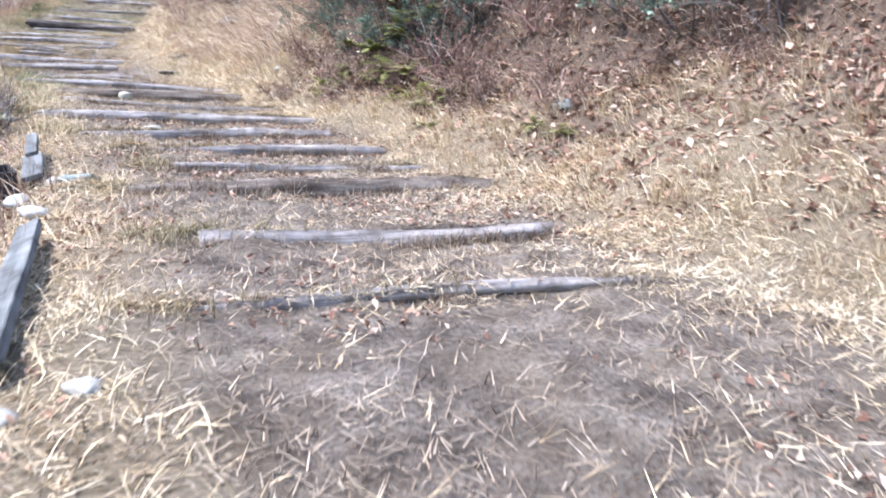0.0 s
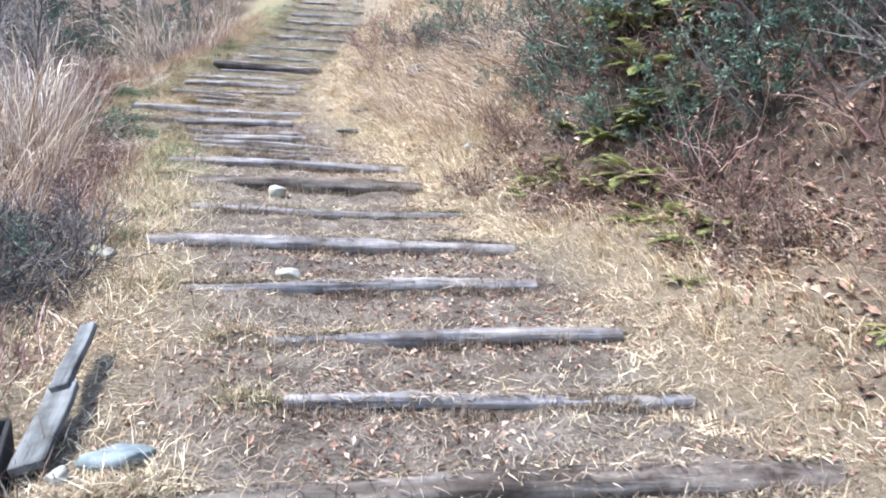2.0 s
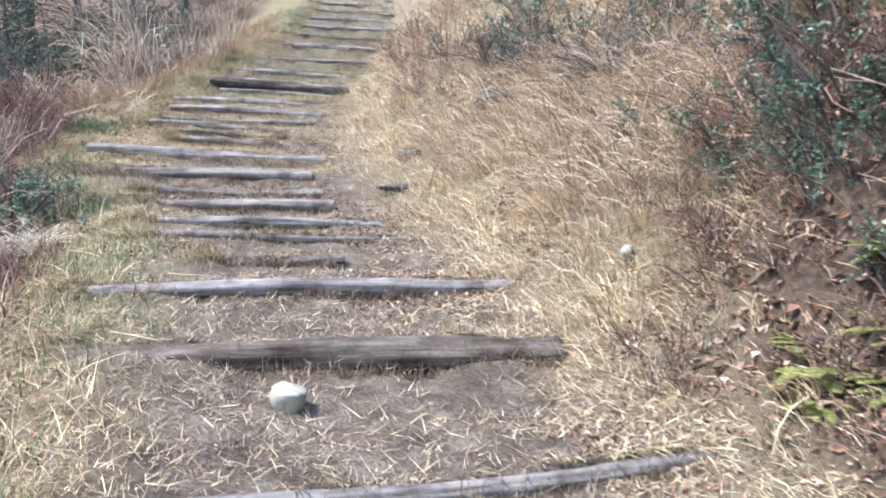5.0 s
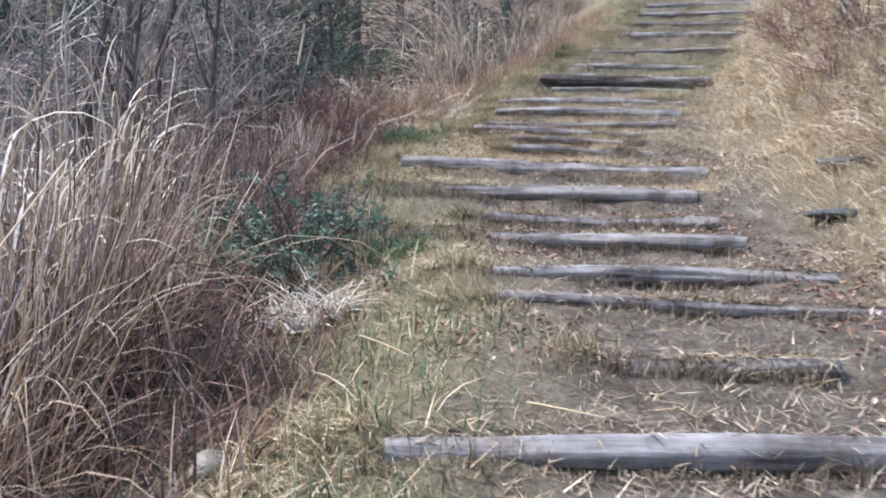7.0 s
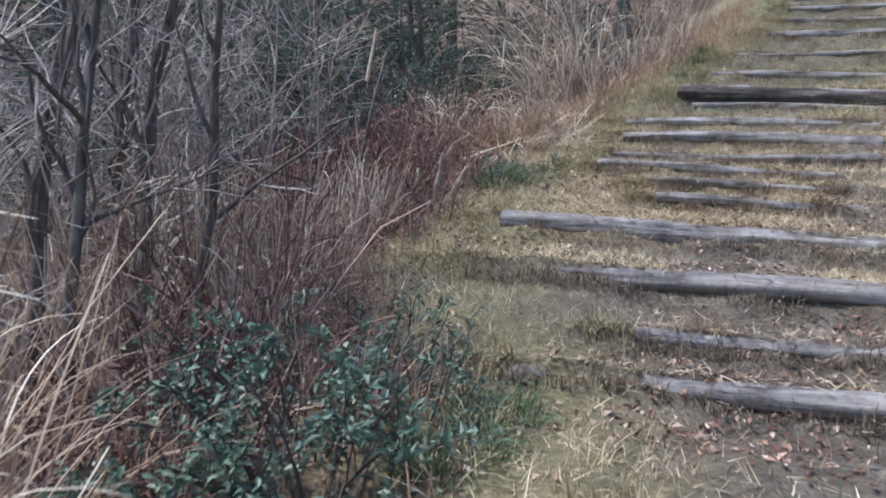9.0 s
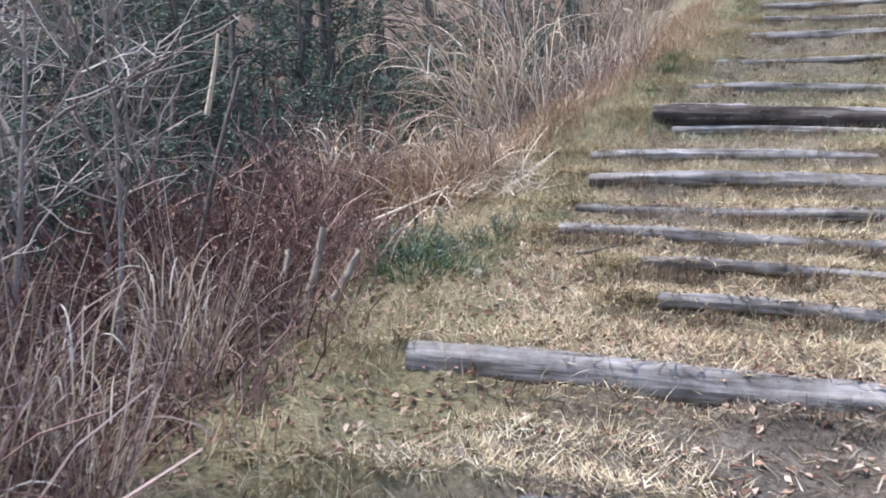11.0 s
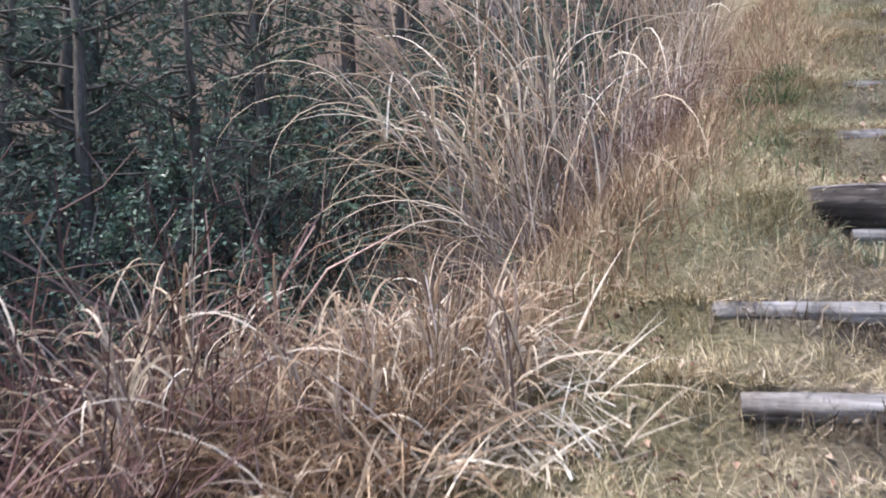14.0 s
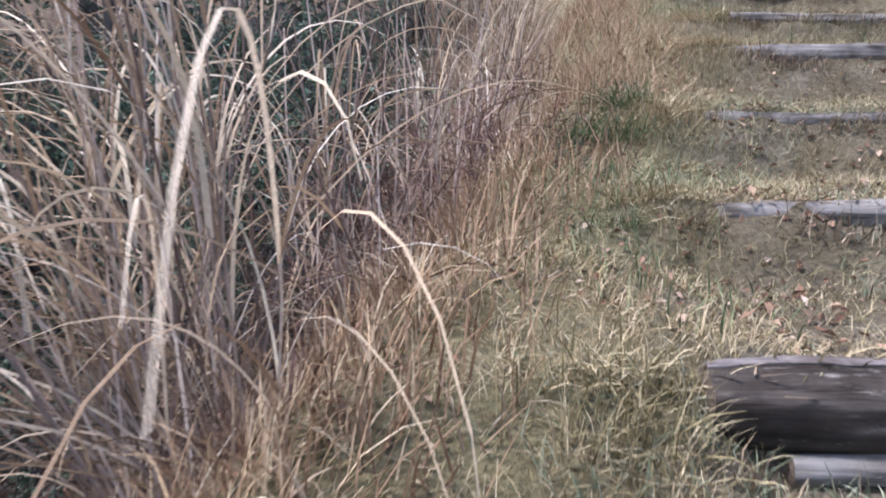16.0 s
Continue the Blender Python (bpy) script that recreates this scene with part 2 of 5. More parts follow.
# ---- terrain ----
# each row: left end x, y; right end x, y; top z; radius
LOWER_LOGS = [
    (0.30, 2.95, 2.15, 2.95, 1.07, 0.030),
    (0.42, 4.10, 2.30, 4.12, 1.24, 0.065),
    (0.13, 5.48, 2.62, 5.60, 1.475, 0.078),
    (0.45, 6.21, 2.32, 6.29, 1.585, 0.036),
    (0.34, 6.88, 2.27, 7.14, 1.745, 0.052),
    (-0.22, 7.70, 1.94, 7.87, 1.91, 0.042),
    (-0.60, 8.52, 1.95, 8.73, 2.12, 0.062),
    (-0.42, 9.34, 1.93, 9.90, 2.295, 0.042),
    (-0.86, 10.78, 1.54, 11.03, 2.535, 0.092),
    (-0.95, 11.50, 1.65, 12.28, 2.715, 0.056),
    (-0.35, 12.45, 0.45, 12.62, 2.80, 0.036),
    (-0.92, 13.18, 0.97, 13.66, 2.90, 0.034),
    (-1.03, 13.60, 0.76, 14.28, 2.99, 0.048),
]
UPPER_LOGS = [
    (-1.80, 14.70, 0.30, 14.89, 3.12, 0.056),
    (-1.35, 15.21, 0.21, 15.42, 3.22, 0.052),
    (-2.35, 15.94, 0.05, 15.90, 3.41, 0.060),
    (-2.43, 16.70, 0.18, 16.66, 3.64, 0.070),
    (-1.50, 17.40, -0.20, 17.42, 3.80, 0.034),
    (-1.60, 17.87, -0.05, 17.95, 3.915, 0.030),
    (-2.08, 18.30, -0.30, 18.38, 4.045, 0.038),
    (-2.07, 18.99, 0.02, 18.98, 4.18, 0.042),
    (-2.05, 19.61, 0.11, 19.62, 4.385, 0.062),
    (-2.11, 20.22, 0.16, 20.15, 4.56, 0.042),
    (-1.67, 20.93, 0.55, 20.97, 4.97, 0.098),
    (-1.37, 22.05, 0.75, 22.10, 5.295, 0.056),
    (-1.15, 23.20, 0.95, 23.20, 5.71, 0.040),
    (-0.68, 24.40, 1.25, 24.42, 6.19, 0.060),
    (-0.42, 25.50, 1.55, 25.53, 6.59, 0.042),
]
LOGS = LOWER_LOGS + UPPER_LOGS + [(-0.35 + 0.12 * i, 26.6 + 1.1 * i, 1.75 + 0.06 * i, 26.6 + 1.1 * i, 7.0 + 0.41 * i, 0.052) for i in range(8)]
DARK = 23

PROFILE_Y = [-400, -60, 0, 2, 4] + [(r[1] + r[3]) / 2 for r in LOGS[2:]] + [60, 100, 600]
PROFILE_Z = [-22, -14, 0.35, 0.92, 1.20] + [r[4] - 0.05 for r in LOGS[2:]] + [19.5, 23, 30]
LEFT_Y = [0, 5, 7, 9, 12, 14, 16, 18, 20, 21, 22, 24, 26, 30, 40]
LEFT_X = [-0.3, -0.4, -0.6, -0.95, -1.4, -1.75, -2.75, -3.0, -2.85, -2.4, -2.05, -1.45, -1.2, -1.0, -0.8]
RIGHT_Y = [0, 5.6, 7.5, 10, 11, 13.3, 14.6, 17, 20, 21.4, 24, 30, 40]
RIGHT_X = [2.9, 2.7, 2.45, 2.0, 1.7, 1.4, 1.0, 0.55, 0.45, 0.8, 1.35, 2.1, 2.8]
# foot of the steep shrub-grown face in the right bank
FOOT_Y = [0, 5, 6.2, 7.6, 8.2, 8.9, 9.4, 10.5, 12, 14, 30]
FOOT_X = [5.2, 4.6, 4.3, 3.9, 3.65, 3.35, 3.0, 2.6, 2.9, 3.6, 5.0]


def lattice(ix, iy, seed):
    h = (ix * 374761393 + iy * 668265263 + seed * 974634541) & 0x7FFFFFFF
    h = ((h ^ (h >> 13)) * 1274126177) & 0x7FFFFFFF
    return ((h ^ (h >> 16)) & 0xFFFF) / 65535.0


def vnoise(x, y, scale, seed=0):
    """Smooth value noise, -1 to 1."""
    u, v = np.asarray(x, float) * scale, np.asarray(y, float) * scale
    iu, iv = np.floor(u).astype(np.int64), np.floor(v).astype(np.int64)
    fu, fv = u - iu, v - iv
    fu, fv = fu * fu * (3 - 2 * fu), fv * fv * (3 - 2 * fv)
    a = lattice(iu, iv, seed) * (1 - fu) + lattice(iu + 1, iv, seed) * fu
    b = lattice(iu, iv + 1, seed) * (1 - fu) + lattice(iu + 1, iv + 1, seed) * fu
    return 2 * (a * (1 - fv) + b * fv) - 1


def smooth(a, b, v):
    s = np.clip((v - a) / (b - a), 0, 1)
    return s * s * (3 - 2 * s)


def left_edge(y):
    return np.interp(y, LEFT_Y, LEFT_X) + 0.12 * vnoise(y, y * 0, 1.3, 3)


def right_edge(y):
    return np.interp(y, RIGHT_Y, RIGHT_X) + 0.15 * vnoise(y, y * 0, 1.1, 4)


def past_foot(x, y):
    return x - np.interp(y, FOOT_Y, FOOT_X) + 0.18 * vnoise(x, y, 1.4, 51)


def height(x, y):
    x, y = np.asarray(x, float), np.asarray(y, float)
    base = np.interp(y, PROFILE_Y, PROFILE_Z)
    # treads rise gently from log to log
    rows = LOGS
    step = base.copy()
    lines = []
    for xl, yl, xr, yr, z, r in rows:
        k = np.clip((x - xl) / (xr - xl), -0.15, 1.15)
        lines.append(yl + (yr - yl) * k)
    shares = []
    for xl, yl, xr, yr, z, r in rows:
        left = (xl - 0.05, xl + 0.22) if r > 0.095 else (xl - 0.55, xl - 0.08)
        shares.append(smooth(*left, x) * (1 - smooth(xr - 0.12, xr + 0.4, x)))
    for i in range(len(rows) - 1):
        s = (y - lines[i]) / np.maximum(lines[i + 1] - lines[i], 0.05)
        z0, z1 = rows[i][4] - 0.05 * rows[i][5], rows[i + 1][4]
        deep = 1.2 * rows[i + 1][5] + 0.012 if i + 1 < 13 else max(3.0 * rows[i + 1][5], (0.72 if i + 1 > DARK else 0.6) * (z1 - rows[i][4]))
        foot = z1 - min(deep, 0.02 + 0.75 * (z1 - rows[i][4])) if i + 1 != DARK else z1 - 0.2
        if rows[i + 1][1] < 13.9:
            xl, xr = rows[i + 1][0], rows[i + 1][2]
            foot = foot + 0.8 * rows[i + 1][5] * (1 - smooth(0.1, 0.65, (x - xl) / (xr - xl))) + 0.25 * rows[i + 1][5] * vnoise(x, y, 2.2, 55)
        inside = (s >= 0) & (s < 1)
        share = shares[i] * (1 - np.clip(s, 0, 1)) + shares[i + 1] * np.clip(s, 0, 1)
        tread = z0 + (foot - z0) * np.clip(s, 0, 1) ** 1.1
        if i + 1 >= 13 and i + 1 != DARK:
            # earth banked up in front of the log
            r1 = rows[i + 1][5]
            gap = lines[i + 1] - y
            cover = (z1 - 1.1 * r1 - foot) + 0.3 * r1 * vnoise(x, y, 3.0, 56)
            tread = tread + np.maximum(cover, 0) * (1 - smooth(0.7 * r1, r1 + (0.24 if i + 1 > DARK else 0.13), gap + 0.03 * vnoise(x, y, 4.0, 57)))
        plain = rows[i][4] + (z1 - rows[i][4]) * np.clip(s, 0, 1) - 0.05
        step = np.where(inside, plain + (tread - plain) * share, step)
    le, re = left_edge(y), right_edge(y)
    wide = smooth(le - 0.3, le + 0.3, x) * (1 - smooth(re - 0.2, re + 0.3, x))
    wide = wide * smooth(2.0, 3.0, y) * (1 - smooth(33, 35, y))
    z = base + (step - base) * wide
    # worn hollow along the middle
    z = z - 0.03 * wide * np.exp(-((x - (le + re) / 2) / 0.8) ** 2)
    z = z - 0.34 * np.exp(-(((x + 0.78 - 0.16 * smooth(5.2, 4.4, y)) / 0.22) ** 2)) * smooth(1.2, 2.0, y) * (1 - smooth(5.9, 6.4, y))
    d = np.maximum(x - re, 0)
    bank = np.interp(d, [0, 0.3, 4.5, 30, 60, 600], [0, 0.06, 2.75, 13, 18, 40])
    bank = bank + 1.0 * smooth(0.0, 0.75, past_foot(x, y)) * smooth(3.0, 5.0, y) * (1 - smooth(11.0, 13.5, y))
    d2 = np.maximum(le - x, 0)
    drop = np.interp(d2, [0, 1, 4, 14, 60, 600], [0, -0.12, -0.95, -2.0, 17, 30])
    drop = drop - 0.75 * smooth(0.05, 1.0, d2) * smooth(19.8, 21.2, y) * (1 - smooth(26, 29, y))
    rough = smooth(0.0, 1.2, d) + 0.6 * smooth(0.0, 1.0, d2)
    drop = drop - 0.45 * np.exp(-((x + 1.80) / 0.20) ** 2 - ((y - 23.0) / 0.25) ** 2)
    near = np.exp(-np.maximum(np.hypot(x, y - 14) - 25, 0) / 20)
    lump = 0.20 * vnoise(x, y, 0.9, 5) + 0.12 * vnoise(x, y, 2.3, 6)
    fine = 0.026 * vnoise(x, y, 4.5, 7) + 0.012 * vnoise(x, y, 12, 8)
    far = 1.5 * vnoise(x, y, 0.06, 9) * smooth(12, 40, np.hypot(x, y - 14))
    return z + bank + drop + near * (rough * lump + fine) + far


def axis(dense0, dense1, step, reach):
    mid = np.arange(dense0, dense1 + step / 2, step)
    out, s, v = [], step, dense1
    while v < reach:
        s *= 1.18
        v += s
        out.append(v)
    low, s, v = [], step, dense0
    while v > -reach:
        s *= 1.18
        v -= s
        low.append(v)
    return np.array(low[::-1] + list(mid) + out)


def mesh_from(name, verts, faces, mat, smooth_shade=False):
    """A mesh from arrays of vertices (n, 3) and faces (m, 3 or 4)."""
    me = bpy.data.meshes.new(name)
    verts = np.ascontiguousarray(verts, np.float32).reshape(-1, 3)
    faces = np.ascontiguousarray(faces, np.int32)
    m, k = faces.shape
    me.vertices.add(len(verts))
    me.vertices.foreach_set("co", verts.ravel())
    me.loops.add(m * k)
    me.loops.foreach_set("vertex_index", faces.ravel())
    me.polygons.add(m)
    me.polygons.foreach_set("loop_start", np.arange(0, m * k, k, dtype=np.int32))
    me.polygons.foreach_set("use_smooth", np.full(m, smooth_shade))
    me.materials.append(mat)
    me.update(calc_edges=True)
    return me


def attach(name, me, parent, label=""):
    ob = new(name, me)
    ob.parent = parent
    return tagged(ob, label) if label else ob


def part(name, bm, mat, parent, label=""):
    me = bpy.data.meshes.new(name)
    bm.to_mesh(me)
    bm.free()
    me.materials.append(mat)
    return attach(name, me, parent, label)


def straw_amount(x, y):
    le, re = left_edge(y), right_edge(y)
    on_bank = smooth(-0.5, 0.25, x - re)
    on_verge = smooth(-0.05, 0.5, le + 0.75 + 0.7 * smooth(16, 17, y) * (1 - smooth(19.8, 20.5, y)) - x)
    leafy = smooth(12.0, 10.5, y) * smooth(-0.6 - 1.2 * smooth(7.4, 6.0, y), 0.0, past_foot(x, y) + 0.5 * vnoise(x, y, 1.2, 31))
    verge = smooth(-0.9, -0.2, le + 0.3 - x) * (1 - smooth(0.2, 0.6, le - x)) * smooth(9.5, 12.0, y)
    green = np.maximum(verge, 0.7 * smooth(19.5, 21.5, y) * smooth(0.0, 0.3, re + 0.1 - x) * smooth(-0.4, 0, x - le))
    on_tread = 0.75 * smooth(16.2, 17.0, y) * (1 - smooth(18.9, 19.8, y)) * smooth(-0.5, 0.3, vnoise(x, y, 1.1, 40))
    on_bank = np.maximum(on_bank, on_tread)
    return np.clip(0.05 + 0.95 * np.maximum(np.maximum(on_bank, on_verge), 0.55 * green) - 0.35 * leafy, 0, 1), np.clip(leafy + smooth(0.1, 0.9, le - 0.3 - x), 0, 1), green


def build_ground():
    xs, ys = axis(-5.0, 5.0, 0.08, 600), axis(0.5, 29.0, 0.055, 600)
    gx, gy = np.meshgrid(xs, ys)
    gz = height(gx, gy)
    n = len(xs)
    idx = np.arange(len(xs) * len(ys)).reshape(len(ys), n)
    faces = np.stack([idx[:-1, :-1], idx[:-1, 1:], idx[1:, 1:], idx[1:, :-1]], -1).reshape(-1, 4)
    me = mesh_from("ground", np.stack([gx, gy, gz], -1), faces, M_GROUND, True)
    straw, leaf, green = straw_amount(gx.ravel(), gy.ravel())
    for name, v in (("straw", straw), ("leaf", leaf), ("green", green)):
        me.attributes.new(name, "FLOAT", "POINT").data.foreach_set("value", v.astype(np.float32))
    tagged(new("ground", me), "hillside of trodden earth, dry grass and leaf litter", "ground", kind="structure")


build_ground()


# ---- log steps ----
def log_meshes(length, r, seed, dark):
    rng = np.random.default_rng(seed)
    rings, sides = 56, 26
    s = np.linspace(0, 1, rings)
    a = np.linspace(0, 2 * np.pi, sides, endpoint=False)
    S, A = np.meshgrid(s, a, indexing="ij")
    ph = rng.uniform(0, 6.28, 6)
    taper = 1 + 0.35 * rng.uniform(-1, 1) * (S - 0.5)
    rad = r * taper * (1 + 0.05 * np.sin(2 * A + ph[0] + 3 * S) + 0.035 * np.sin(5 * A + ph[1] + 9 * S) + 0.11 * vnoise(S * length, np.cos(A) * 0.6, 3.2, seed) + 0.04 * vnoise(S * length, A, 11.0, seed + 1))
    rad = rad * (1 - 0.10 * smooth(0.4, 1.0, np.sin(A)) * smooth(0.0, 0.6, np.sin(S * 3.0 + ph[4])))
    for _ in range(4):
        ks, ka = rng.uniform(0.05, 0.95), rng.uniform(0, 3.14)
        rad = rad + 0.22 * r * np.exp(-(((S - ks) * length / 0.045) ** 2) - ((A - ka) / 0.35) ** 2)
    for _ in range(5):
        g0, g1, ga = rng.uniform(0.0, 0.6), rng.uniform(0.2, 0.5), rng.uniform(0.7, 3.6)
        rad = rad - 0.20 * r * np.exp(-(((A - ga - 0.12 * np.sin(S * 6 + ga)) / 0.10) ** 2)) * smooth(g0, g0 + 0.08, S) * (1 - smooth(g0 + g1, g0 + g1 + 0.08, S))
    for e in (0, -1):
        rad[e] *= 0.93
    bend = min(r / 0.07, 1.0) * 0.032 * np.sin(S * 3.1 + ph[2]) + 0.01 * np.sin(S * 7 + ph[3])
    sag = 0.020 * np.sin(S * 4.1 + ph[5])
    v = np.stack([(S - 0.5) * length, bend + rad * np.cos(A), sag + rad * np.sin(A)], -1)
    idx = np.arange(rings * sides).reshape(rings, sides)
    nx = np.roll(idx, -1, 1)
    faces = np.stack([idx[:-1], idx[1:], nx[1:], nx[:-1]], -1).reshape(-1, 4)
    body = mesh_from("log_body", v, faces, M_DARKLOG if dark == "wet" else M_BROWNLOG if dark == "brown" else M_LOG, True)
    ends = []
    for e, sign in ((0, -1), (rings - 1, 1)):
        ring = v[e] * 1.0
        mid = ring.mean(0)
        inner = mid + (ring - mid) * 0.5 + np.array([sign * 0.004, 0, 0])
        core = mid + np.array([sign * -0.003, 0, 0])
        vv = np.concatenate([ring, inner, core[None]])
        f = []
        for k in range(sides):
            q = (k + 1) % sides
            f.append((k, q, sides + q))
            f.append((k, sides + q, sides + k))
            f.append((sides + k, sides + q, 2 * sides))
        f = np.array(f) if sign < 0 else np.array(f)[:, ::-1]
        ends.append(mesh_from("cut_end", vv, f, M_CUT))
    return body, ends, v


def split_top(v, r):
    """A weathered sliver that has lifted along the top of a log, with ragged edges."""
    rings, sides, _ = v.shape
    a = np.linspace(0, 2 * np.pi, sides + 1)
    x = v[:, 0, 0]
    front = 2.05 + 0.22 * vnoise(x, x * 0, 4.0, 71) + 0.10 * vnoise(x, x * 0, 15.0, 72)
    back = 0.75 + 0.2 * vnoise(x, x * 0, 3.0, 73)
    m = 8
    closed = np.concatenate([v, v[:, :1]], 1)
    mid = v.mean(1)
    outer = np.zeros((rings, m, 3))
    for k in range(rings):
        ang = np.linspace(back[k], front[k], m)
        for c in range(3):
            outer[k, :, c] = np.interp(ang, a, closed[k, :, c])
        outer[k, :, 1:] = mid[k, 1:] + (outer[k, :, 1:] - mid[k, 1:]) * 1.06
    inner = mid[:, None] + (outer - mid[:, None]) * np.array([1.0, 0.9, 0.9])
    idx = np.arange(rings * m).reshape(rings, m)
    f = np.stack([idx[:-1, :-1], idx[:-1, 1:], idx[1:, 1:], idx[1:, :-1]], -1).reshape(-1, 4)
    rim = np.concatenate([idx[:, 0], idx[-1, 1:], idx[-2::-1, -1], idx[0, -2:0:-1]])
    nxt = np.roll(rim, -1)
    side = np.stack([rim, nxt, nxt + rings * m, rim + rings * m], -1)
    return mesh_from("split_top", np.concatenate([outer.reshape(-1, 3), inner.reshape(-1, 3)]), np.concatenate([f, f[:, ::-1] + rings * m, side]), M_SLAB)


def sink(r, y, k):
    """The lower logs have settled at their left ends."""
    return np.where(y < 13.9, 0.15 * r * (1 - k), 0.0)


def log_step(i, row):
    xl, yl, xr, yr, z, r = row
    xr, yr = xr + 0.12 * (xr - xl) / 2.2, yr + 0.12 * (yr - yl) / 2.2
    length = math.hypot(xr - xl, yr - yl)
    dark = i == DARK
    holder = new("log_step")
    body, ends, rounds = log_meshes(length, r, 40 + i, "wet" if dark else "brown" if i in (2, 8) else "")
    attach("bark_stripped_log", body, holder)
    if dark:
        attach("split_top", split_top(rounds, r), holder, "bleached grey slab splitting off the top")
    for e in ends:
        attach("cut_end", e, holder, "split and weathered cut end")
    low = float(sink(r, yl, 0.0))
    holder.matrix_basis = Matrix.Translation(((xl + xr) / 2, (yl + yr) / 2, z - r - low / 2)) @ Matrix.Rotation(math.atan2(yr - yl, xr - xl), 4, "Z") @ Matrix.Rotation(-low / length, 4, "Y")
    if dark:
        label = "thick dark wet log laid across the trail as a step"
    elif i == 8:
        label = "thick brown log half buried in the earth step"
    elif r < 0.045:
        label = "thin grey log half sunk in the trodden earth"
    elif r > 0.068:
        label = "thick grey weathered log holding an earth step"
    else:
        label = "grey weathered log step set across the trail"
    tagged(holder, label, "log step", "log steps of the trail")


for i, row in enumerate(LOGS):
    log_step(i, row)
log_step(99, (-1.50, 20.875, 0.40, 20.895, 4.795, 0.042))


# ---- generators for blades, twigs and leaves ----
def ribbon(base, heading, length, width, lean, curl, segs=3, twist=0.7, rng=None, sag=1.0):
    """Curved flat blades: vertices and quads."""
    n = len(base)
    t = np.linspace(0, 1, segs + 1)
    th = lean[:, None] + curl[:, None] * t[None, :] ** sag
    step = (length / segs)[:, None]
    dx = np.concatenate([np.zeros((n, 1)), np.cumsum(step * np.sin(th[:, :-1]), 1)], 1)
    dz = np.concatenate([np.zeros((n, 1)), np.cumsum(step * np.cos(th[:, :-1]), 1)], 1)
    c, s = np.cos(heading)[:, None], np.sin(heading)[:, None]
    mid = np.stack([base[:, :1] + dx * c, base[:, 1:2] + dx * s, base[:, 2:3] + dz], -1)
    tw = rng.uniform(-twist, twist, n)
    side = np.stack([-s[:, 0] * np.cos(tw), c[:, 0] * np.cos(tw), np.sin(tw)], -1)
    w = width[:, None] * (1 - 0.85 * t[None, :] ** 1.6) * 0.5
    off = side[:, None, :] * w[..., None]
    v = np.stack([mid - off, mid + off], 2)
    k = 2 * (segs + 1)
    q = np.array([[2 * i, 2 * i + 1, 2 * i + 3, 2 * i + 2] for i in range(segs)])
    f = (np.arange(n)[:, None, None] * k + q[None]).reshape(-1, 4)
    return v.reshape(-1, 3), f


def tubes(points, radii, sides=3):
    """Tapered tubes along polylines: points (n, k, 3), radii (n, k)."""
    n, k, _ = points.shape
    d = np.gradient(points, axis=1)
    d /= np.linalg.norm(d, axis=2, keepdims=True) + 1e-9
    ref = np.where(np.abs(d[..., 2:3]) > 0.9, np.array([1.0, 0, 0]), np.array([0, 0, 1.0]))
    u = np.cross(d, ref)
    u /= np.linalg.norm(u, axis=2, keepdims=True) + 1e-9
    w = np.cross(d, u)
    a = np.linspace(0, 2 * np.pi, sides, endpoint=False)
    v = points[:, :, None] + radii[:, :, None, None] * (u[:, :, None] * np.cos(a)[:, None] + w[:, :, None] * np.sin(a)[:, None])
    idx = np.arange(n * k * sides).reshape(n, k, sides)
    nx = np.roll(idx, -1, 2)
    f = np.stack([idx[:, :-1], nx[:, :-1], nx[:, 1:], idx[:, 1:]], -1).reshape(-1, 4)
    return v.reshape(-1, 3), f


def joined(sets):
    vs, fs, o = [], [], 0
    for v, f in sets:
        vs.append(v)
        fs.append(f + o)
        o += len(v)
    return np.concatenate(vs), np.concatenate(fs)


def leaves(at, size, rng, flat=0.3, narrow=0.45, fold=0.25, droop=0.0):
    """Folded pointed leaves: vertices and triangles."""
    n = len(at)
    yaw = rng.uniform(0, 2 * np.pi, n)
    pitch = rng.normal(-droop, flat, n)
    roll = rng.normal(0, flat, n)
    d = np.stack([np.cos(yaw) * np.cos(pitch), np.sin(yaw) * np.cos(pitch), np.sin(pitch)], -1)
    s = np.stack([-np.sin(yaw), np.cos(yaw), np.zeros(n)], -1)
    up = np.cross(d, s)
    s2 = s * np.cos(roll)[:, None] + up * np.sin(roll)[:, None]
    up2 = np.cross(d, s2)
    L, W = size[:, None], size[:, None] * narrow
    v = np.stack([at, at + d * L * 0.5 + s2 * W * 0.5 + up2 * W * fold, at + d * L, at + d * L * 0.5 - s2 * W * 0.5 + up2 * W * fold], 1)
    f = (np.arange(n)[:, None, None] * 4 + np.array([[0, 1, 2], [0, 2, 3]])[None]).reshape(-1, 3)
    return v.reshape(-1, 3), f


def wander(start, direction, length, k, jitter, rng, lift=0.0):
    """Crooked polylines from start points: (n, k, 3)."""
    n = len(start)
    pts = [start]
    d = direction / (np.linalg.norm(direction, axis=1, keepdims=True) + 1e-9)
    for _ in range(k - 1):
        d = d + rng.normal(0, jitter, (n, 3)) + np.array([0, 0, lift])
        d /= np.linalg.norm(d, axis=1, keepdims=True)
        pts.append(pts[-1] + d * (length / (k - 1))[:, None])
    return np.stack(pts, 1)


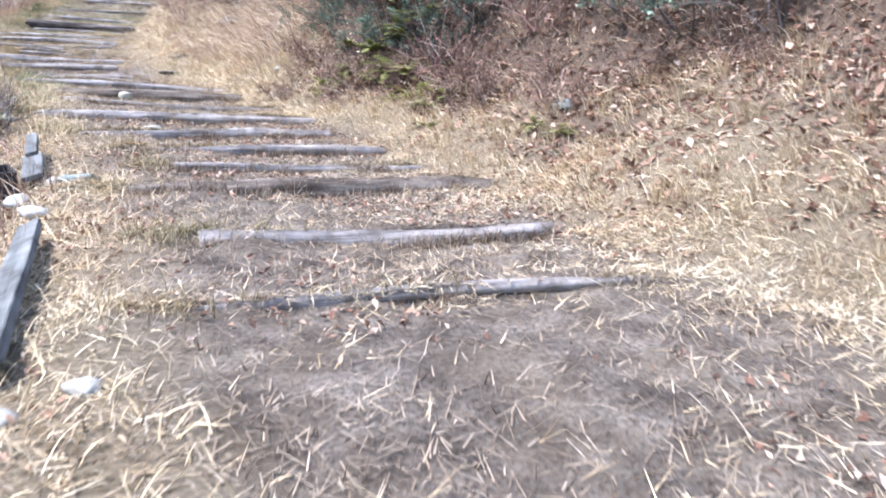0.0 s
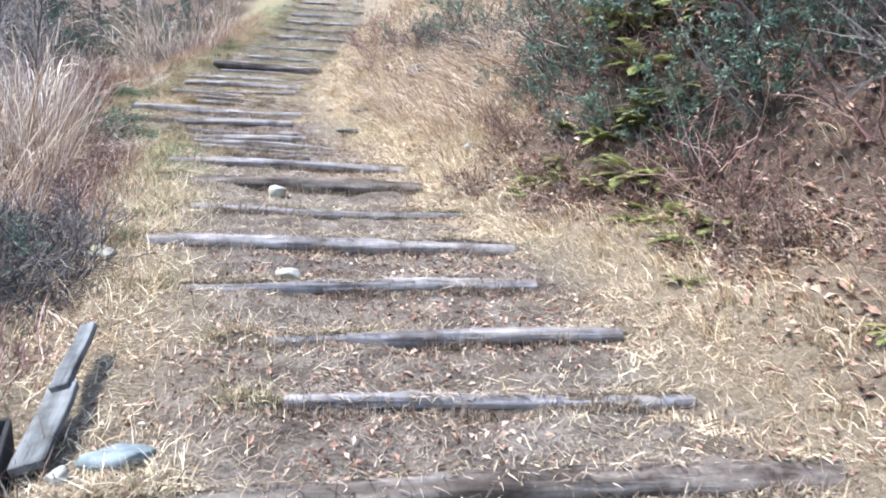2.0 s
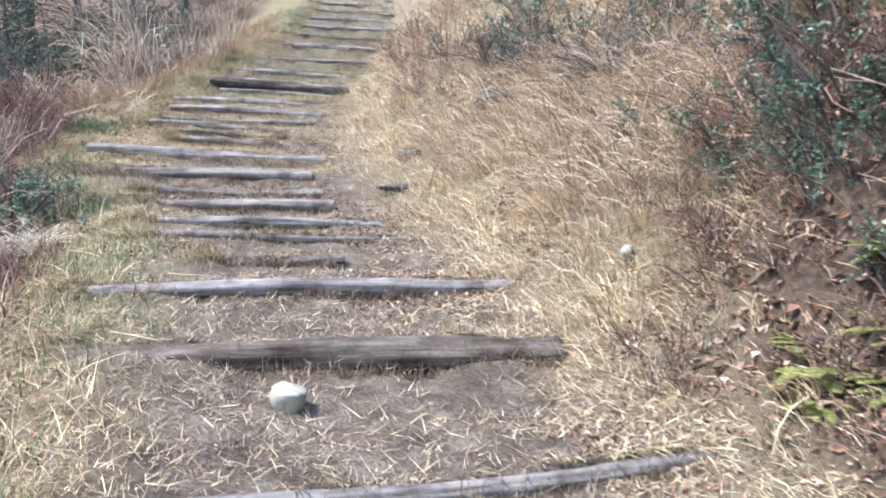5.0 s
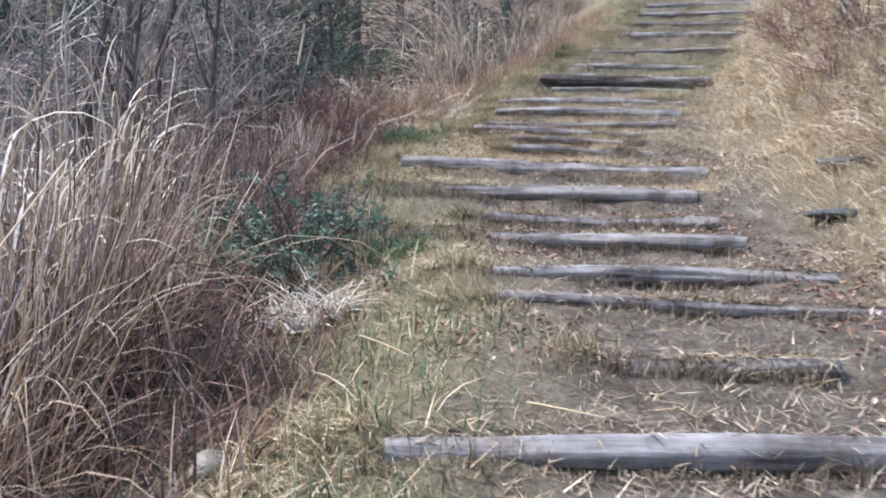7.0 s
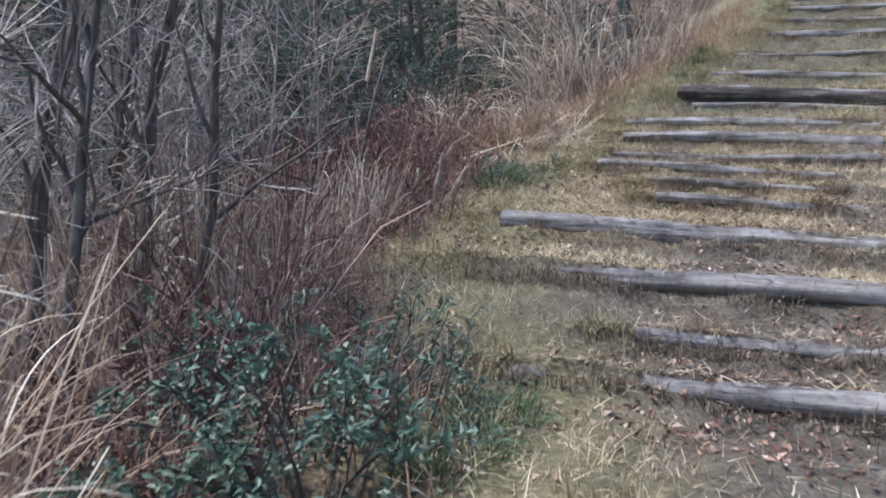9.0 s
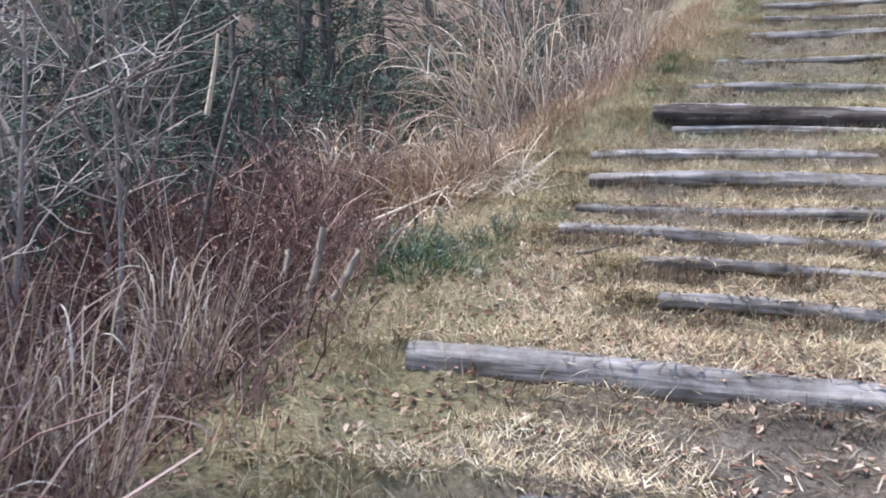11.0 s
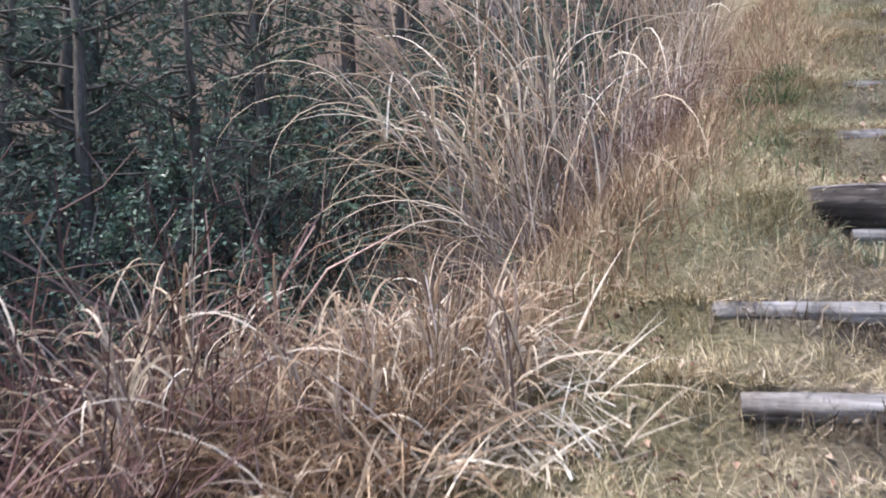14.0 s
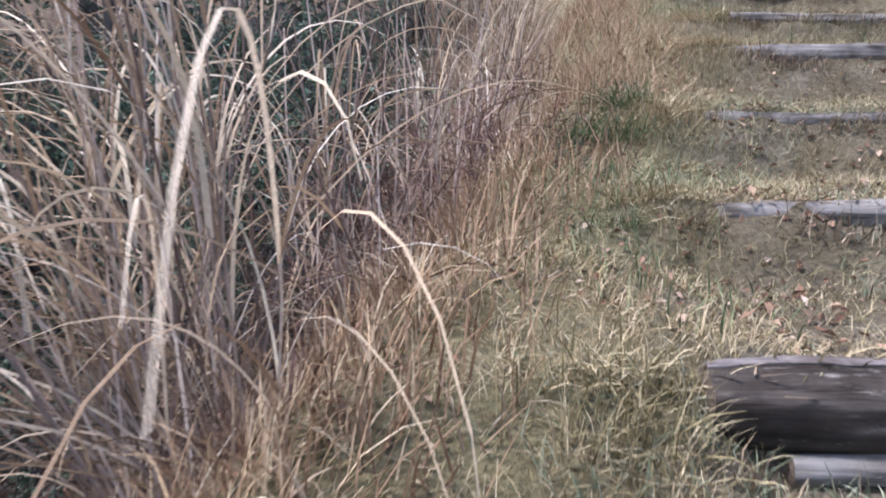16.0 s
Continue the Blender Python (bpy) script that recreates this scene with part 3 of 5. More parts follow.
def sprout(parents, count, rng, spread, low=0.25):
    """Start points and directions for branches that leave the given polylines."""
    n, k, _ = parents.shape
    pick = rng.integers(0, n, count)
    s = rng.uniform(low, 1.0, count) * (k - 1)
    i = np.minimum(s.astype(int), k - 2)
    fr = (s - i)[:, None]
    a, b = parents[pick, i], parents[pick, i + 1]
    d = b - a
    d /= np.linalg.norm(d, axis=1, keepdims=True) + 1e-9
    return a + (b - a) * fr, d + rng.normal(0, spread, (count, 3))


def fan(count, rng, radius, spread, tilt_up=1.0):
    a = rng.uniform(0, 2 * np.pi, count)
    r = radius * np.sqrt(rng.uniform(0, 1, count))
    start = np.stack([r * np.cos(a), r * np.sin(a), np.full(count, -0.05)], -1)
    d = np.stack([np.cos(a) * spread * rng.uniform(0.2, 1, count), np.sin(a) * spread * rng.uniform(0.2, 1, count), np.full(count, tilt_up)], -1)
    return start, d


def taper(n, k, r0, r1, rng):
    return np.linspace(1, 0, k)[None] * (r0 - r1) * rng.uniform(0.6, 1.2, n)[:, None] + r1


def lie(x, y, lift=0.0):
    return np.stack([x, y, height(x, y) + lift], -1)


def scatter(rng, count, x0, x1, y0, y1, keep=None):
    """Random places in a strip of the plan, thinned by keep(x, y) in 0..1."""
    x, y = rng.uniform(x0, x1, count), rng.uniform(y0, y1, count)
    if keep is not None:
        ok = rng.uniform(0, 1, count) < keep(x, y)
        x, y = x[ok], y[ok]
    return x, y


def growth(name, me, parent, label=""):
    """A part too fine to pick apart."""
    return tagged(attach(name, me, parent, label), kind="stuff")


def stuff(name, vf, mat, label, category):
    return tagged(new(name, mesh_from(name, *vf, mat)), label, category, kind="stuff")


def parked(proto, x, y, turn, size, sink=0.03):
    """Sets the first of its kind itself in place."""
    z = float(height(np.array([x]), np.array([y]))[0])
    proto.matrix_basis = Matrix.Translation((x, y, z - sink)) @ Matrix.Rotation(turn, 4, "Z") @ Matrix.Diagonal((size, size, size, 1))


def plant_all(protos, spots, seed):
    """Places of (x, y, size); the first ones take the prototypes themselves."""
    rng = np.random.default_rng(seed)
    for i, (x, y, size) in enumerate(spots):
        turn = rng.uniform(0, 6.28)
        if i >= len(protos):
            z = float(height(np.array([x]), np.array([y]))[0])
            p = protos[i % len(protos)]
            c = copy_thing(p, Matrix.Identity(4))
            c.matrix_basis = Matrix.Translation((x, y, z - 0.03)) @ Matrix.Rotation(turn, 4, "Z") @ Matrix.Diagonal((size, size, size, 1))
    for p, (x, y, size) in zip(protos, spots):
        parked(p, x, y, rng.uniform(0, 6.28), size)


# ---- kinds of plant ----
def silver_grass(seed, label, blades=120, culms=26, reach=1.0, droop=1.0, pale=0.12, lean_to=None, cane=None):
    rng = np.random.default_rng(seed)
    holder = tagged(new("silver_grass_clump"), label, "dry grass", "silver grass clumps")
    a = rng.uniform(0, 6.28, blades) if lean_to is None else rng.normal(lean_to, 1.0, blades)
    rr = 0.32 * np.sqrt(rng.uniform(0, 1, blades))
    base = np.stack([rr * np.cos(a), rr * np.sin(a), np.full(blades, -0.04)], -1)
    length = rng.uniform(0.7, 1.75, blades) * reach
    v = ribbon(base, a + rng.normal(0, 0.7, blades), length, rng.uniform(0.006, 0.012, blades), rng.uniform(0.05, 0.65, blades),
               np.clip(rng.normal(2.0, 0.8, blades), 0.2, 3.2) * droop, 8, 0.9, rng, 1.8)
    growth("arching_foliage", mesh_from("arching_foliage", *v, M_REED), holder)
    n = int(blades * pale)
    a = rng.uniform(0, 6.28, n)
    base = np.stack([0.2 * np.cos(a), 0.2 * np.sin(a), rng.uniform(0.0, 1.3 if cane else 0.7, n)], -1)
    v = ribbon(base, a + rng.normal(0, 0.9, n), rng.uniform(0.5, 1.0, n) * reach, rng.uniform(0.012, 0.02, n), rng.uniform(0.05, 0.6, n),
               rng.uniform(1.2, 3.2, n), 9, 0.9, rng, 1.6)
    growth("curled_foliage", mesh_from("curled_foliage", *v, M_PALE), holder, "bleached curled leaves")
    start, d = fan(culms, rng, 0.28, 0.5)
    pts = wander(start, d, rng.uniform(0.9, 1.9, culms) * reach, 5, 0.05, rng)
    growth("cane_growth", mesh_from("cane_growth", *tubes(pts, taper(culms, 5, 0.0065, 0.003, rng)), cane or M_REED), holder)
    n = blades // 3
    a = rng.uniform(0, 6.28, n)
    base = np.stack([0.25 * np.cos(a), 0.25 * np.sin(a), np.full(n, -0.02)], -1)
    v = ribbon(base, a + rng.normal(0, 0.8, n), rng.uniform(0.2, 0.6, n), rng.uniform(0.010, 0.018, n), rng.uniform(0.3, 1.2, n), rng.uniform(0.3, 1.6, n), 4, 0.9, rng)
    growth("dead_thatch", mesh_from("dead_thatch", *v, M_RUST), holder)
    return holder


def fountain_grass(seed, label, canes, blades, lean_to, spread, reach):
    """Tall old clump: stiff canes leaning one way, long thin blades springing from them and arching over."""
    rng = np.random.default_rng(seed)
    holder = tagged(new("silver_grass_clump"), label, "dry grass", "silver grass clumps")
    a = rng.normal(lean_to, spread, canes)
    tilt = np.clip(rng.normal(0.14 + 0.19 * reach, 0.24, canes), 0.02, 1.0)
    r = 0.24 * np.sqrt(rng.uniform(0, 1, canes))
    b = rng.uniform(0, 6.28, canes)
    start = np.stack([r * np.cos(b), r * np.sin(b), np.full(canes, -0.05)], -1)
    d = np.stack([np.sin(tilt) * np.cos(a), np.sin(tilt) * np.sin(a), np.cos(tilt)], -1)
    p = wander(start, d, rng.uniform(0.8, 1.45, canes) * reach, 6, 0.045, rng)
    growth("cane_growth", mesh_from("cane_growth", *tubes(p, taper(canes, 6, 0.0065, 0.003, rng)), M_SHADECANE), holder)
    i = rng.integers(0, canes, blades)
    k = rng.uniform(0.1, 4.9, blades)
    j = k.astype(int)
    base = p[i, j] + (p[i, j + 1] - p[i, j]) * (k - j)[:, None]
    v = ribbon(base, a[i] + rng.normal(0, 0.75, blades), rng.uniform(0.5, 1.15, blades) * reach, rng.uniform(0.006, 0.012, blades),
               np.clip(tilt[i] + rng.normal(0.2, 0.18, blades), 0, 1.2), rng.uniform(1.3, 3.1, blades), 10, 0.9, rng, 1.5)
    growth("arching_foliage", mesh_from("arching_foliage", *v, M_REED), holder)
    n = max(6, blades // 9)
    i = rng.integers(0, canes, n)
    v = ribbon(p[i, 3], a[i] + rng.normal(0, 1.2, n), rng.uniform(0.45, 0.9, n) * reach, rng.uniform(0.012, 0.021, n), rng.uniform(0.1, 0.5, n), rng.uniform(1.8, 3.2, n), 10, 0.9, rng, 1.5)
    growth("curled_foliage", mesh_from("curled_foliage", *v, M_PALE), holder, "bleached curled leaves")
    return holder


def green_tuft(seed, label, blades=420):
    rng = np.random.default_rng(seed)
    holder = tagged(new("green_grass_tuft"), label, "grass tuft", "green grass tufts")
    a = rng.uniform(0, 6.28, blades)
    r = 0.22 * np.sqrt(rng.uniform(0, 1, blades))
    base = np.stack([r * np.cos(a), r * np.sin(a), np.full(blades, -0.02)], -1)
    v = ribbon(base, a + rng.normal(0, 1.0, blades), rng.uniform(0.10, 0.30, blades), rng.uniform(0.005, 0.010, blades), rng.uniform(0.1, 0.9, blades), rng.uniform(0.4, 1.7, blades), 4, 0.9, rng)
    growth("grass_growth", mesh_from("grass_growth", *v, M_TURFGREEN), holder)
    n = blades // 2
    at = np.stack([rng.normal(0, 0.14, n), rng.normal(0, 0.14, n), rng.uniform(0.01, 0.2, n)], -1)
    growth("foliage", mesh_from("foliage", *leaves(at, rng.uniform(0.015, 0.035, n), rng, 0.5), M_LEAF), holder)
    return holder


def twig_shrub(seed, label, mat, name="twiggy_shrub", stems=34, high=0.8, wide=1.5, fine=66, dead=60):
    rng = np.random.default_rng(seed)
    holder = tagged(new(name), label, "shrub", "leafless shrubs")
    start, d = fan(stems, rng, 0.22, wide)
    p1 = wander(start, d, rng.uniform(0.6, 1.1, stems) * high, 5, 0.34, rng)
    s2, d2 = sprout(p1, fine, rng, 0.75, 0.2)
    p2 = wander(s2, d2, rng.uniform(0.2, 0.5, fine) * high, 3, 0.25, rng)
    s3, d3 = sprout(p2, fine, rng, 0.9, 0.2)
    p3 = wander(s3, d3, rng.uniform(0.08, 0.25, fine) * high, 3, 0.3, rng)
    growth("stem_growth", mesh_from("stem_growth", *tubes(p1, taper(stems, 5, 0.008, 0.003, rng), 3), mat), holder)
    growth("twig_growth", mesh_from("twig_growth", *joined([tubes(p2, taper(fine, 3, 0.0045, 0.002, rng)), tubes(p3, taper(fine, 3, 0.003, 0.0015, rng))]), mat), holder)
    if dead:
        at, _ = sprout(p3, dead, rng, 0.5)
        growth("withered_foliage", mesh_from("withered_foliage", *leaves(at, rng.uniform(0.02, 0.05, dead), rng, 0.8), M_DEAD), holder, "few withered brown leaves")
    return holder


def evergreen_shrub(seed, label, stems=16, high=0.8, wide=0.8, count=760, leaf=(0.03, 0.06), mat=None):
    rng = np.random.default_rng(seed)
    holder = tagged(new("evergreen_shrub"), label, "shrub", "evergreen shrubs")
    start, d = fan(stems, rng, 0.15, wide)
    p1 = wander(start, d, rng.uniform(0.6, 1.1, stems) * high, 6, 0.18, rng)
    n2 = int(stems * 1.6)
    s2, d2 = sprout(p1, n2, rng, 0.7, 0.25)
    p2 = wander(s2, d2, rng.uniform(0.15, 0.4, n2) * high, 4, 0.2, rng)
    growth("branch_growth", mesh_from("branch_growth", *joined([tubes(p1, taper(stems, 6, 0.010, 0.003, rng), 3), tubes(p2, taper(n2, 4, 0.004, 0.0015, rng))]), M_DARKTWIG), holder)
    at, _ = sprout(p2, count, rng, 0.3, 0.05)
    at = at + rng.normal(0, 0.012, at.shape)
    growth("foliage", mesh_from("foliage", *leaves(at, rng.uniform(*leaf, count), rng, 0.55), mat or M_LEAF), holder)
    return holder


def log_litter():
    """Straw and leaf scraps lying over the logs."""
    rng = np.random.default_rng(61)
    base, head, length = [], [], []
    for xl, yl, xr, yr, z, r in LOGS:
        n = 420
        k, a = rng.uniform(0.02, 1.0, n), rng.normal(0, 0.7, n)
        ok = vnoise(k * 7, np.full(n, yl), 1.0, 37) > rng.uniform(-0.7, 0.8, n)
        p = np.stack([xl + (xr - xl) * k, yl + (yr - yl) * k + r * np.sin(a), z - r + r * np.cos(a) + 0.012 - sink(r, yl, k)], -1)[ok]
        base.append(p)
    base = np.concatenate(base)
    n = len(base)
    v = ribbon(base, rng.uniform(0, 6.28, n), rng.uniform(0.03, 0.12, n), rng.uniform(0.003, 0.008, n), rng.uniform(1.2, 1.75, n), rng.uniform(0, 0.4, n), 2, 0.6, rng)
    stuff("log_litter", v, M_LITTER, "straw scraps scattered over the logs", "litter")


def evergreen_tree(seed, label, high=5.0, count=2800, leaf=(0.05, 0.12)):
    rng = np.random.default_rng(seed)
    holder = tagged(new("evergreen_tree"), label, "tree", "evergreen trees")
    k = 8
    trunk = wander(np.array([[0, 0, -0.2]]), np.array([[0.05, 0.03, 1.0]]), np.array([high]), k, 0.05, rng)
    attach("trunk", mesh_from("trunk", *tubes(trunk, np.linspace(0.11, 0.015, k)[None], 8), M_BARK, True), holder)
    n1 = 38
    s1, d1 = sprout(trunk, n1, rng, 0.2, 0.05)
    a = rng.uniform(0, 6.28, n1)
    d1 = np.stack([np.cos(a), np.sin(a), rng.uniform(-0.05, 0.6, n1)], -1)
    rel = 1 - np.clip(s1[:, 2] / high, 0, 1)
    p1 = wander(s1, d1, (0.45 + 1.5 * rel) * rng.uniform(0.6, 1.1, n1), 6, 0.14, rng, 0.02)
    n2 = int(n1 * 2.4)
    s2, d2 = sprout(p1, n2, rng, 0.55, 0.15)
    p2 = wander(s2, d2, rng.uniform(0.25, 0.65, n2), 4, 0.2, rng)
    growth("limb_growth", mesh_from("limb_growth", *joined([tubes(p1, taper(n1, 6, 0.022, 0.005, rng), 4), tubes(p2, taper(n2, 4, 0.006, 0.002, rng))]), M_BARK), holder)
    at, _ = sprout(p2, count, rng, 0.3, 0.0)
    at = at + rng.normal(0, 0.035, at.shape)
    growth("crown", mesh_from("crown", *leaves(at, rng.uniform(*leaf, count), rng, 0.5, 0.4, 0.2, 0.2), M_FARLEAF), holder)
    return holder


def bare_tree(seed, label, high=3.6, r=0.05, limbs=12, mat=None, name="bare_tree"):
    rng = np.random.default_rng(seed)
    holder = tagged(new(name), label, "tree", "leafless young trees")
    k = 9
    trunk = wander(np.array([[0, 0, -0.15]]), np.array([[rng.normal(0, 0.12), rng.normal(0, 0.12), 1.0]]), np.array([high]), k, 0.09, rng, 0.05)
    attach("trunk", mesh_from("trunk", *tubes(trunk, (r * np.linspace(1, 0.25, k))[None], 8), mat or M_BARK, True), holder)
    s1, d1 = sprout(trunk, limbs, rng, 0.6, 0.25)
    p1 = wander(s1, d1 + np.array([0, 0, 0.3]), rng.uniform(0.35, 0.75, limbs) * high * 0.6, 7, 0.2, rng, 0.05)
    n2 = limbs * 6
    s2, d2 = sprout(p1, n2, rng, 0.6, 0.15)
    p2 = wander(s2, d2, rng.uniform(0.15, 0.7, n2), 5, 0.2, rng)
    n3 = int(n2 * 1.5)
    s3, d3 = sprout(p2, n3, rng, 0.7, 0.15)
    p3 = wander(s3, d3, rng.uniform(0.08, 0.35, n3), 3, 0.25, rng)
    thick = taper(limbs, 7, r * 0.45, 0.004, rng)
    for j in range(limbs):
        attach("limb", mesh_from("limb", *tubes(p1[j : j + 1], thick[j : j + 1], 5), mat or M_BARK), holder)
    growth("twig_growth", mesh_from("twig_growth", *joined([tubes(p2, taper(n2, 5, 0.006, 0.002, rng)), tubes(p3, taper(n3, 3, 0.003, 0.001, rng))]), M_GREYTWIG), holder)
    return holder


def fern(seed, label, fronds=16, reach=0.5):
    rng = np.random.default_rng(seed)
    holder = tagged(new("fern"), label, "fern", "yellowing ferns")
    a = rng.uniform(0, 6.28, fronds)
    start = np.zeros((fronds, 3))
    d = np.stack([np.cos(a), np.sin(a), rng.uniform(0.4, 1.1, fronds)], -1)
    p = wander(start, d, rng.uniform(0.6, 1.1, fronds) * reach, 9, 0.05, rng, -0.13)
    growth("stalk_growth", mesh_from("stalk_growth", *tubes(p, taper(fronds, 9, 0.003, 0.001, rng)), M_FERN), holder)
    sets = []
    for j in range(fronds):
        along = np.repeat(np.linspace(1.0, 7.9, 30), 2)
        i = along.astype(int)
        fr = (along - i)[:, None]
        at = p[j, i] + (p[j, i + 1] - p[j, i]) * fr
        d = p[j, i + 1] - p[j, i]
        d /= np.linalg.norm(d, axis=1, keepdims=True)
        side = np.cross(d, [0, 0, 1.0])
        side *= np.where(np.arange(60) % 2, 1, -1)[:, None] / (np.linalg.norm(side, axis=1, keepdims=True) + 1e-9)
        L = (0.17 * reach * np.sin(np.clip(along / 8.3, 0.05, 1) * 3.0))[:, None]
        w = d * 0.006
        tip = at + side * L + d * L * 0.35 - np.array([0, 0, 0.15]) * L
        v = np.stack([at - w, at + side * L * 0.5 - w * 0.8 + d * L * 0.15, tip, at + w], 1).reshape(-1, 3)
        f = (np.arange(60)[:, None, None] * 4 + np.array([[0, 1, 2], [0, 2, 3]])[None]).reshape(-1, 3)
        sets.append((v, f))
    growth("leaflet_growth", mesh_from("leaflet_growth", *joined(sets), M_FERN), holder)
    return holder


def stone(name, x, y, size, mat, label, seed, sink=0.35, group=""):
    rng = np.random.default_rng(seed)
    bm = bmesh.new()
    bmesh.ops.create_icosphere(bm, subdivisions=3, radius=1.0)
    cuts = rng.normal(0, 1, (10, 3))
    cuts /= np.linalg.norm(cuts, axis=1, keepdims=True)
    for v in bm.verts:
        p = np.array(v.co)
        for c in cuts:
            over = p @ c - 0.6
            if over > 0:
                p = p - c * over * 0.95
        p = p * (1 + 0.14 * noise.noise(Vector(p * 2.3) + Vector((seed, 0, 0))) + 0.07 * noise.noise(Vector(p * 6) + Vector((0, seed, 0))))
        v.co = Vector(p * np.array(size))
    me = bpy.data.meshes.new(name)
    bm.to_mesh(me)
    bm.free()
    me.materials.append(mat)
    me.polygons.foreach_set("use_smooth", [True] * len(me.polygons))
    ob = new(name, me)
    z = float(height(np.array([x]), np.array([y]))[0])
    ob.matrix_basis = Matrix.Translation((x, y, z + size[2] * (1 - 2 * sink))) @ Matrix.Rotation(rng.uniform(0, 6.28), 4, "Z")
    return tagged(ob, label, "stone", group)


# ---- stones, planks and clutter ----
stone("stone", 0.23, 10.27, (0.11, 0.09, 0.10), M_STONE, "pale mossy stone lying below a log step", 3)
stone("stone", -0.14, 5.75, (0.15, 0.10, 0.06), M_BLUESTONE, "flat blue-grey lichened stone in the straw", 4)
stone("stone", 2.30, 11.75, (0.075, 0.06, 0.06), M_WHITESTONE, "small white stone on the grass bank", 5)
stone("stone", 3.72, 6.15, (0.11, 0.09, 0.08), M_BLUESTONE, "blue-grey stone among leaves on the bank", 6)
stone("stone", 0.42, 7.98, (0.11, 0.08, 0.05), M_STONE, "pale stone pressed into the trodden earth", 7, 0.44)
stone("stone", -0.67, 11.28, (0.035, 0.03, 0.03), M_WHITESTONE, "white pebble at the foot of a log", 8)
stone("stone", -0.36, 4.88, (0.11, 0.09, 0.06), M_WHITESTONE, "white quartz stone beside the trail", 9)
stone("stone", -0.45, 5.15, (0.10, 0.08, 0.06), M_WHITESTONE, "white stone stained with rust beside the trail", 10)
stone("stone", -0.32, 5.62, (0.05, 0.04, 0.05), M_WHITESTONE, "small white stone beside a grey plank", 11)
stone("stone", -0.82, 8.3, (0.16, 0.11, 0.05), M_STONE, "pale flat stone at the edge of the trail", 12)
stone("stone", -1.45, 11.4, (0.08, 0.07, 0.05), M_STONE, "grey stone in green grass by the thicket", 13)
stone("rock", 2.35, 16.6, (0.30, 0.40, 0.17), M_ROCK, "dark rock outcrop in the grass bank", 14, 0.42)
stone("rock", 1.15, 15.6, (0.18, 0.34, 0.055), M_ROCK, "low dark rock showing through dry grass", 15, 0.4)
stone("rock", 1.35, 16.3, (0.16, 0.26, 0.055), M_ROCK, "low dark rock showing through dry grass", 16, 0.4)
stone("rock", 3.45, 9.95, (0.18, 0.16, 0.16), M_ROCK, "grey rock under overhanging shrubs", 17, 0.42)
stone("stone", -2.42, 17.72, (0.06, 0.045, 0.03), M_STONE, "whitish stone in grass at the thicket edge", 18)
stone("stone", -1.72, 12.7, (0.09, 0.07, 0.05), M_WHITESTONE, "pale stone half hidden under white straw", 19)


def box(bm, size, at=(0, 0, 0)):
    r = bmesh.ops.create_cube(bm, size=1.0)
    bmesh.ops.scale(bm, vec=size, verts=r["verts"])
    bmesh.ops.translate(bm, vec=at, verts=r["verts"])


def plank(a, b, wide, thick, label, roll):
    a, b = Vector(a), Vector(b)
    bm = bmesh.new()
    box(bm, ((b - a).length, wide, thick))
    bmesh.ops.subdivide_edges(bm, edges=bm.edges[:], cuts=3, use_grid_fill=True)
    for v in bm.verts:
        v.co += Vector((0, 0.006, 0.004)) * noise.noise(v.co * 9)
    bmesh.ops.bevel(bm, geom=[e for e in bm.edges if e.calc_face_angle(0) > 0.8], offset=0.004, segments=1, affect="EDGES")
    me = bpy.data.meshes.new("weathered_plank")
    bm.to_mesh(me)
    bm.free()
    me.materials.append(M_PLANK)
    ob = new("weathered_plank", me)
    q = (b - a).to_track_quat("X", "Z").to_matrix().to_4x4()
    ob.matrix_basis = Matrix.Translation((a + b) / 2) @ q @ Matrix.Rotation(radians(roll), 4, "X")
    return tagged(ob, label, "plank", "old planks at the trail edge")


plank((-0.42, 5.62, 1.50), (-0.46, 6.18, 1.64), 0.13, 0.035, "broad weathered grey plank leaning at the trail edge", -18)
plank((-0.46, 6.12, 1.65), (-0.50, 6.72, 1.80), 0.075, 0.04, "narrow weathered grey board on the straw verge", -18)
plank((-0.30, 2.40, 1.03), (-0.33, 4.30, 1.28), 0.11, 0.045, "long weathered blue-grey plank edging the ditch", -25)
stone("stone", -0.28, 2.15, (0.10, 0.08, 0.05), M_WHITESTONE, "pale stone in dry grass beside the ditch", 71)
stone("stone", -0.05, 2.25, (0.07, 0.05, 0.035), M_WHITESTONE, "pale stone in dry grass beside the ditch", 72)


def drain_box(x, y, z):
    holder = tagged(new("drain_box"), "black plastic drain box half buried in leaves", "drain box")
    w, d, h, t = 0.40, 0.34, 0.30, 0.02
    for at, size in (((0, -d / 2, 0), (w, t, h)), ((0, d / 2, 0), (w, t, h)), ((-w / 2, 0, 0), (t, d - t, h)), ((w / 2, 0, 0), (t, d - t, h))):
        bm = bmesh.new()
        box(bm, size, at)
        bmesh.ops.bevel(bm, geom=bm.edges[:], offset=0.004, segments=1, affect="EDGES")
        part("side_wall", bm, M_BLACK, holder)
    bm = bmesh.new()
    box(bm, (w - t, d - t, t), (0, 0, -h / 2 + t))
    part("bottom", bm, M_BLACK, holder)
    holder.matrix_basis = pose(x, y, z, 8, -4, 12)


drain_box(-0.74, 5.75, 1.40)


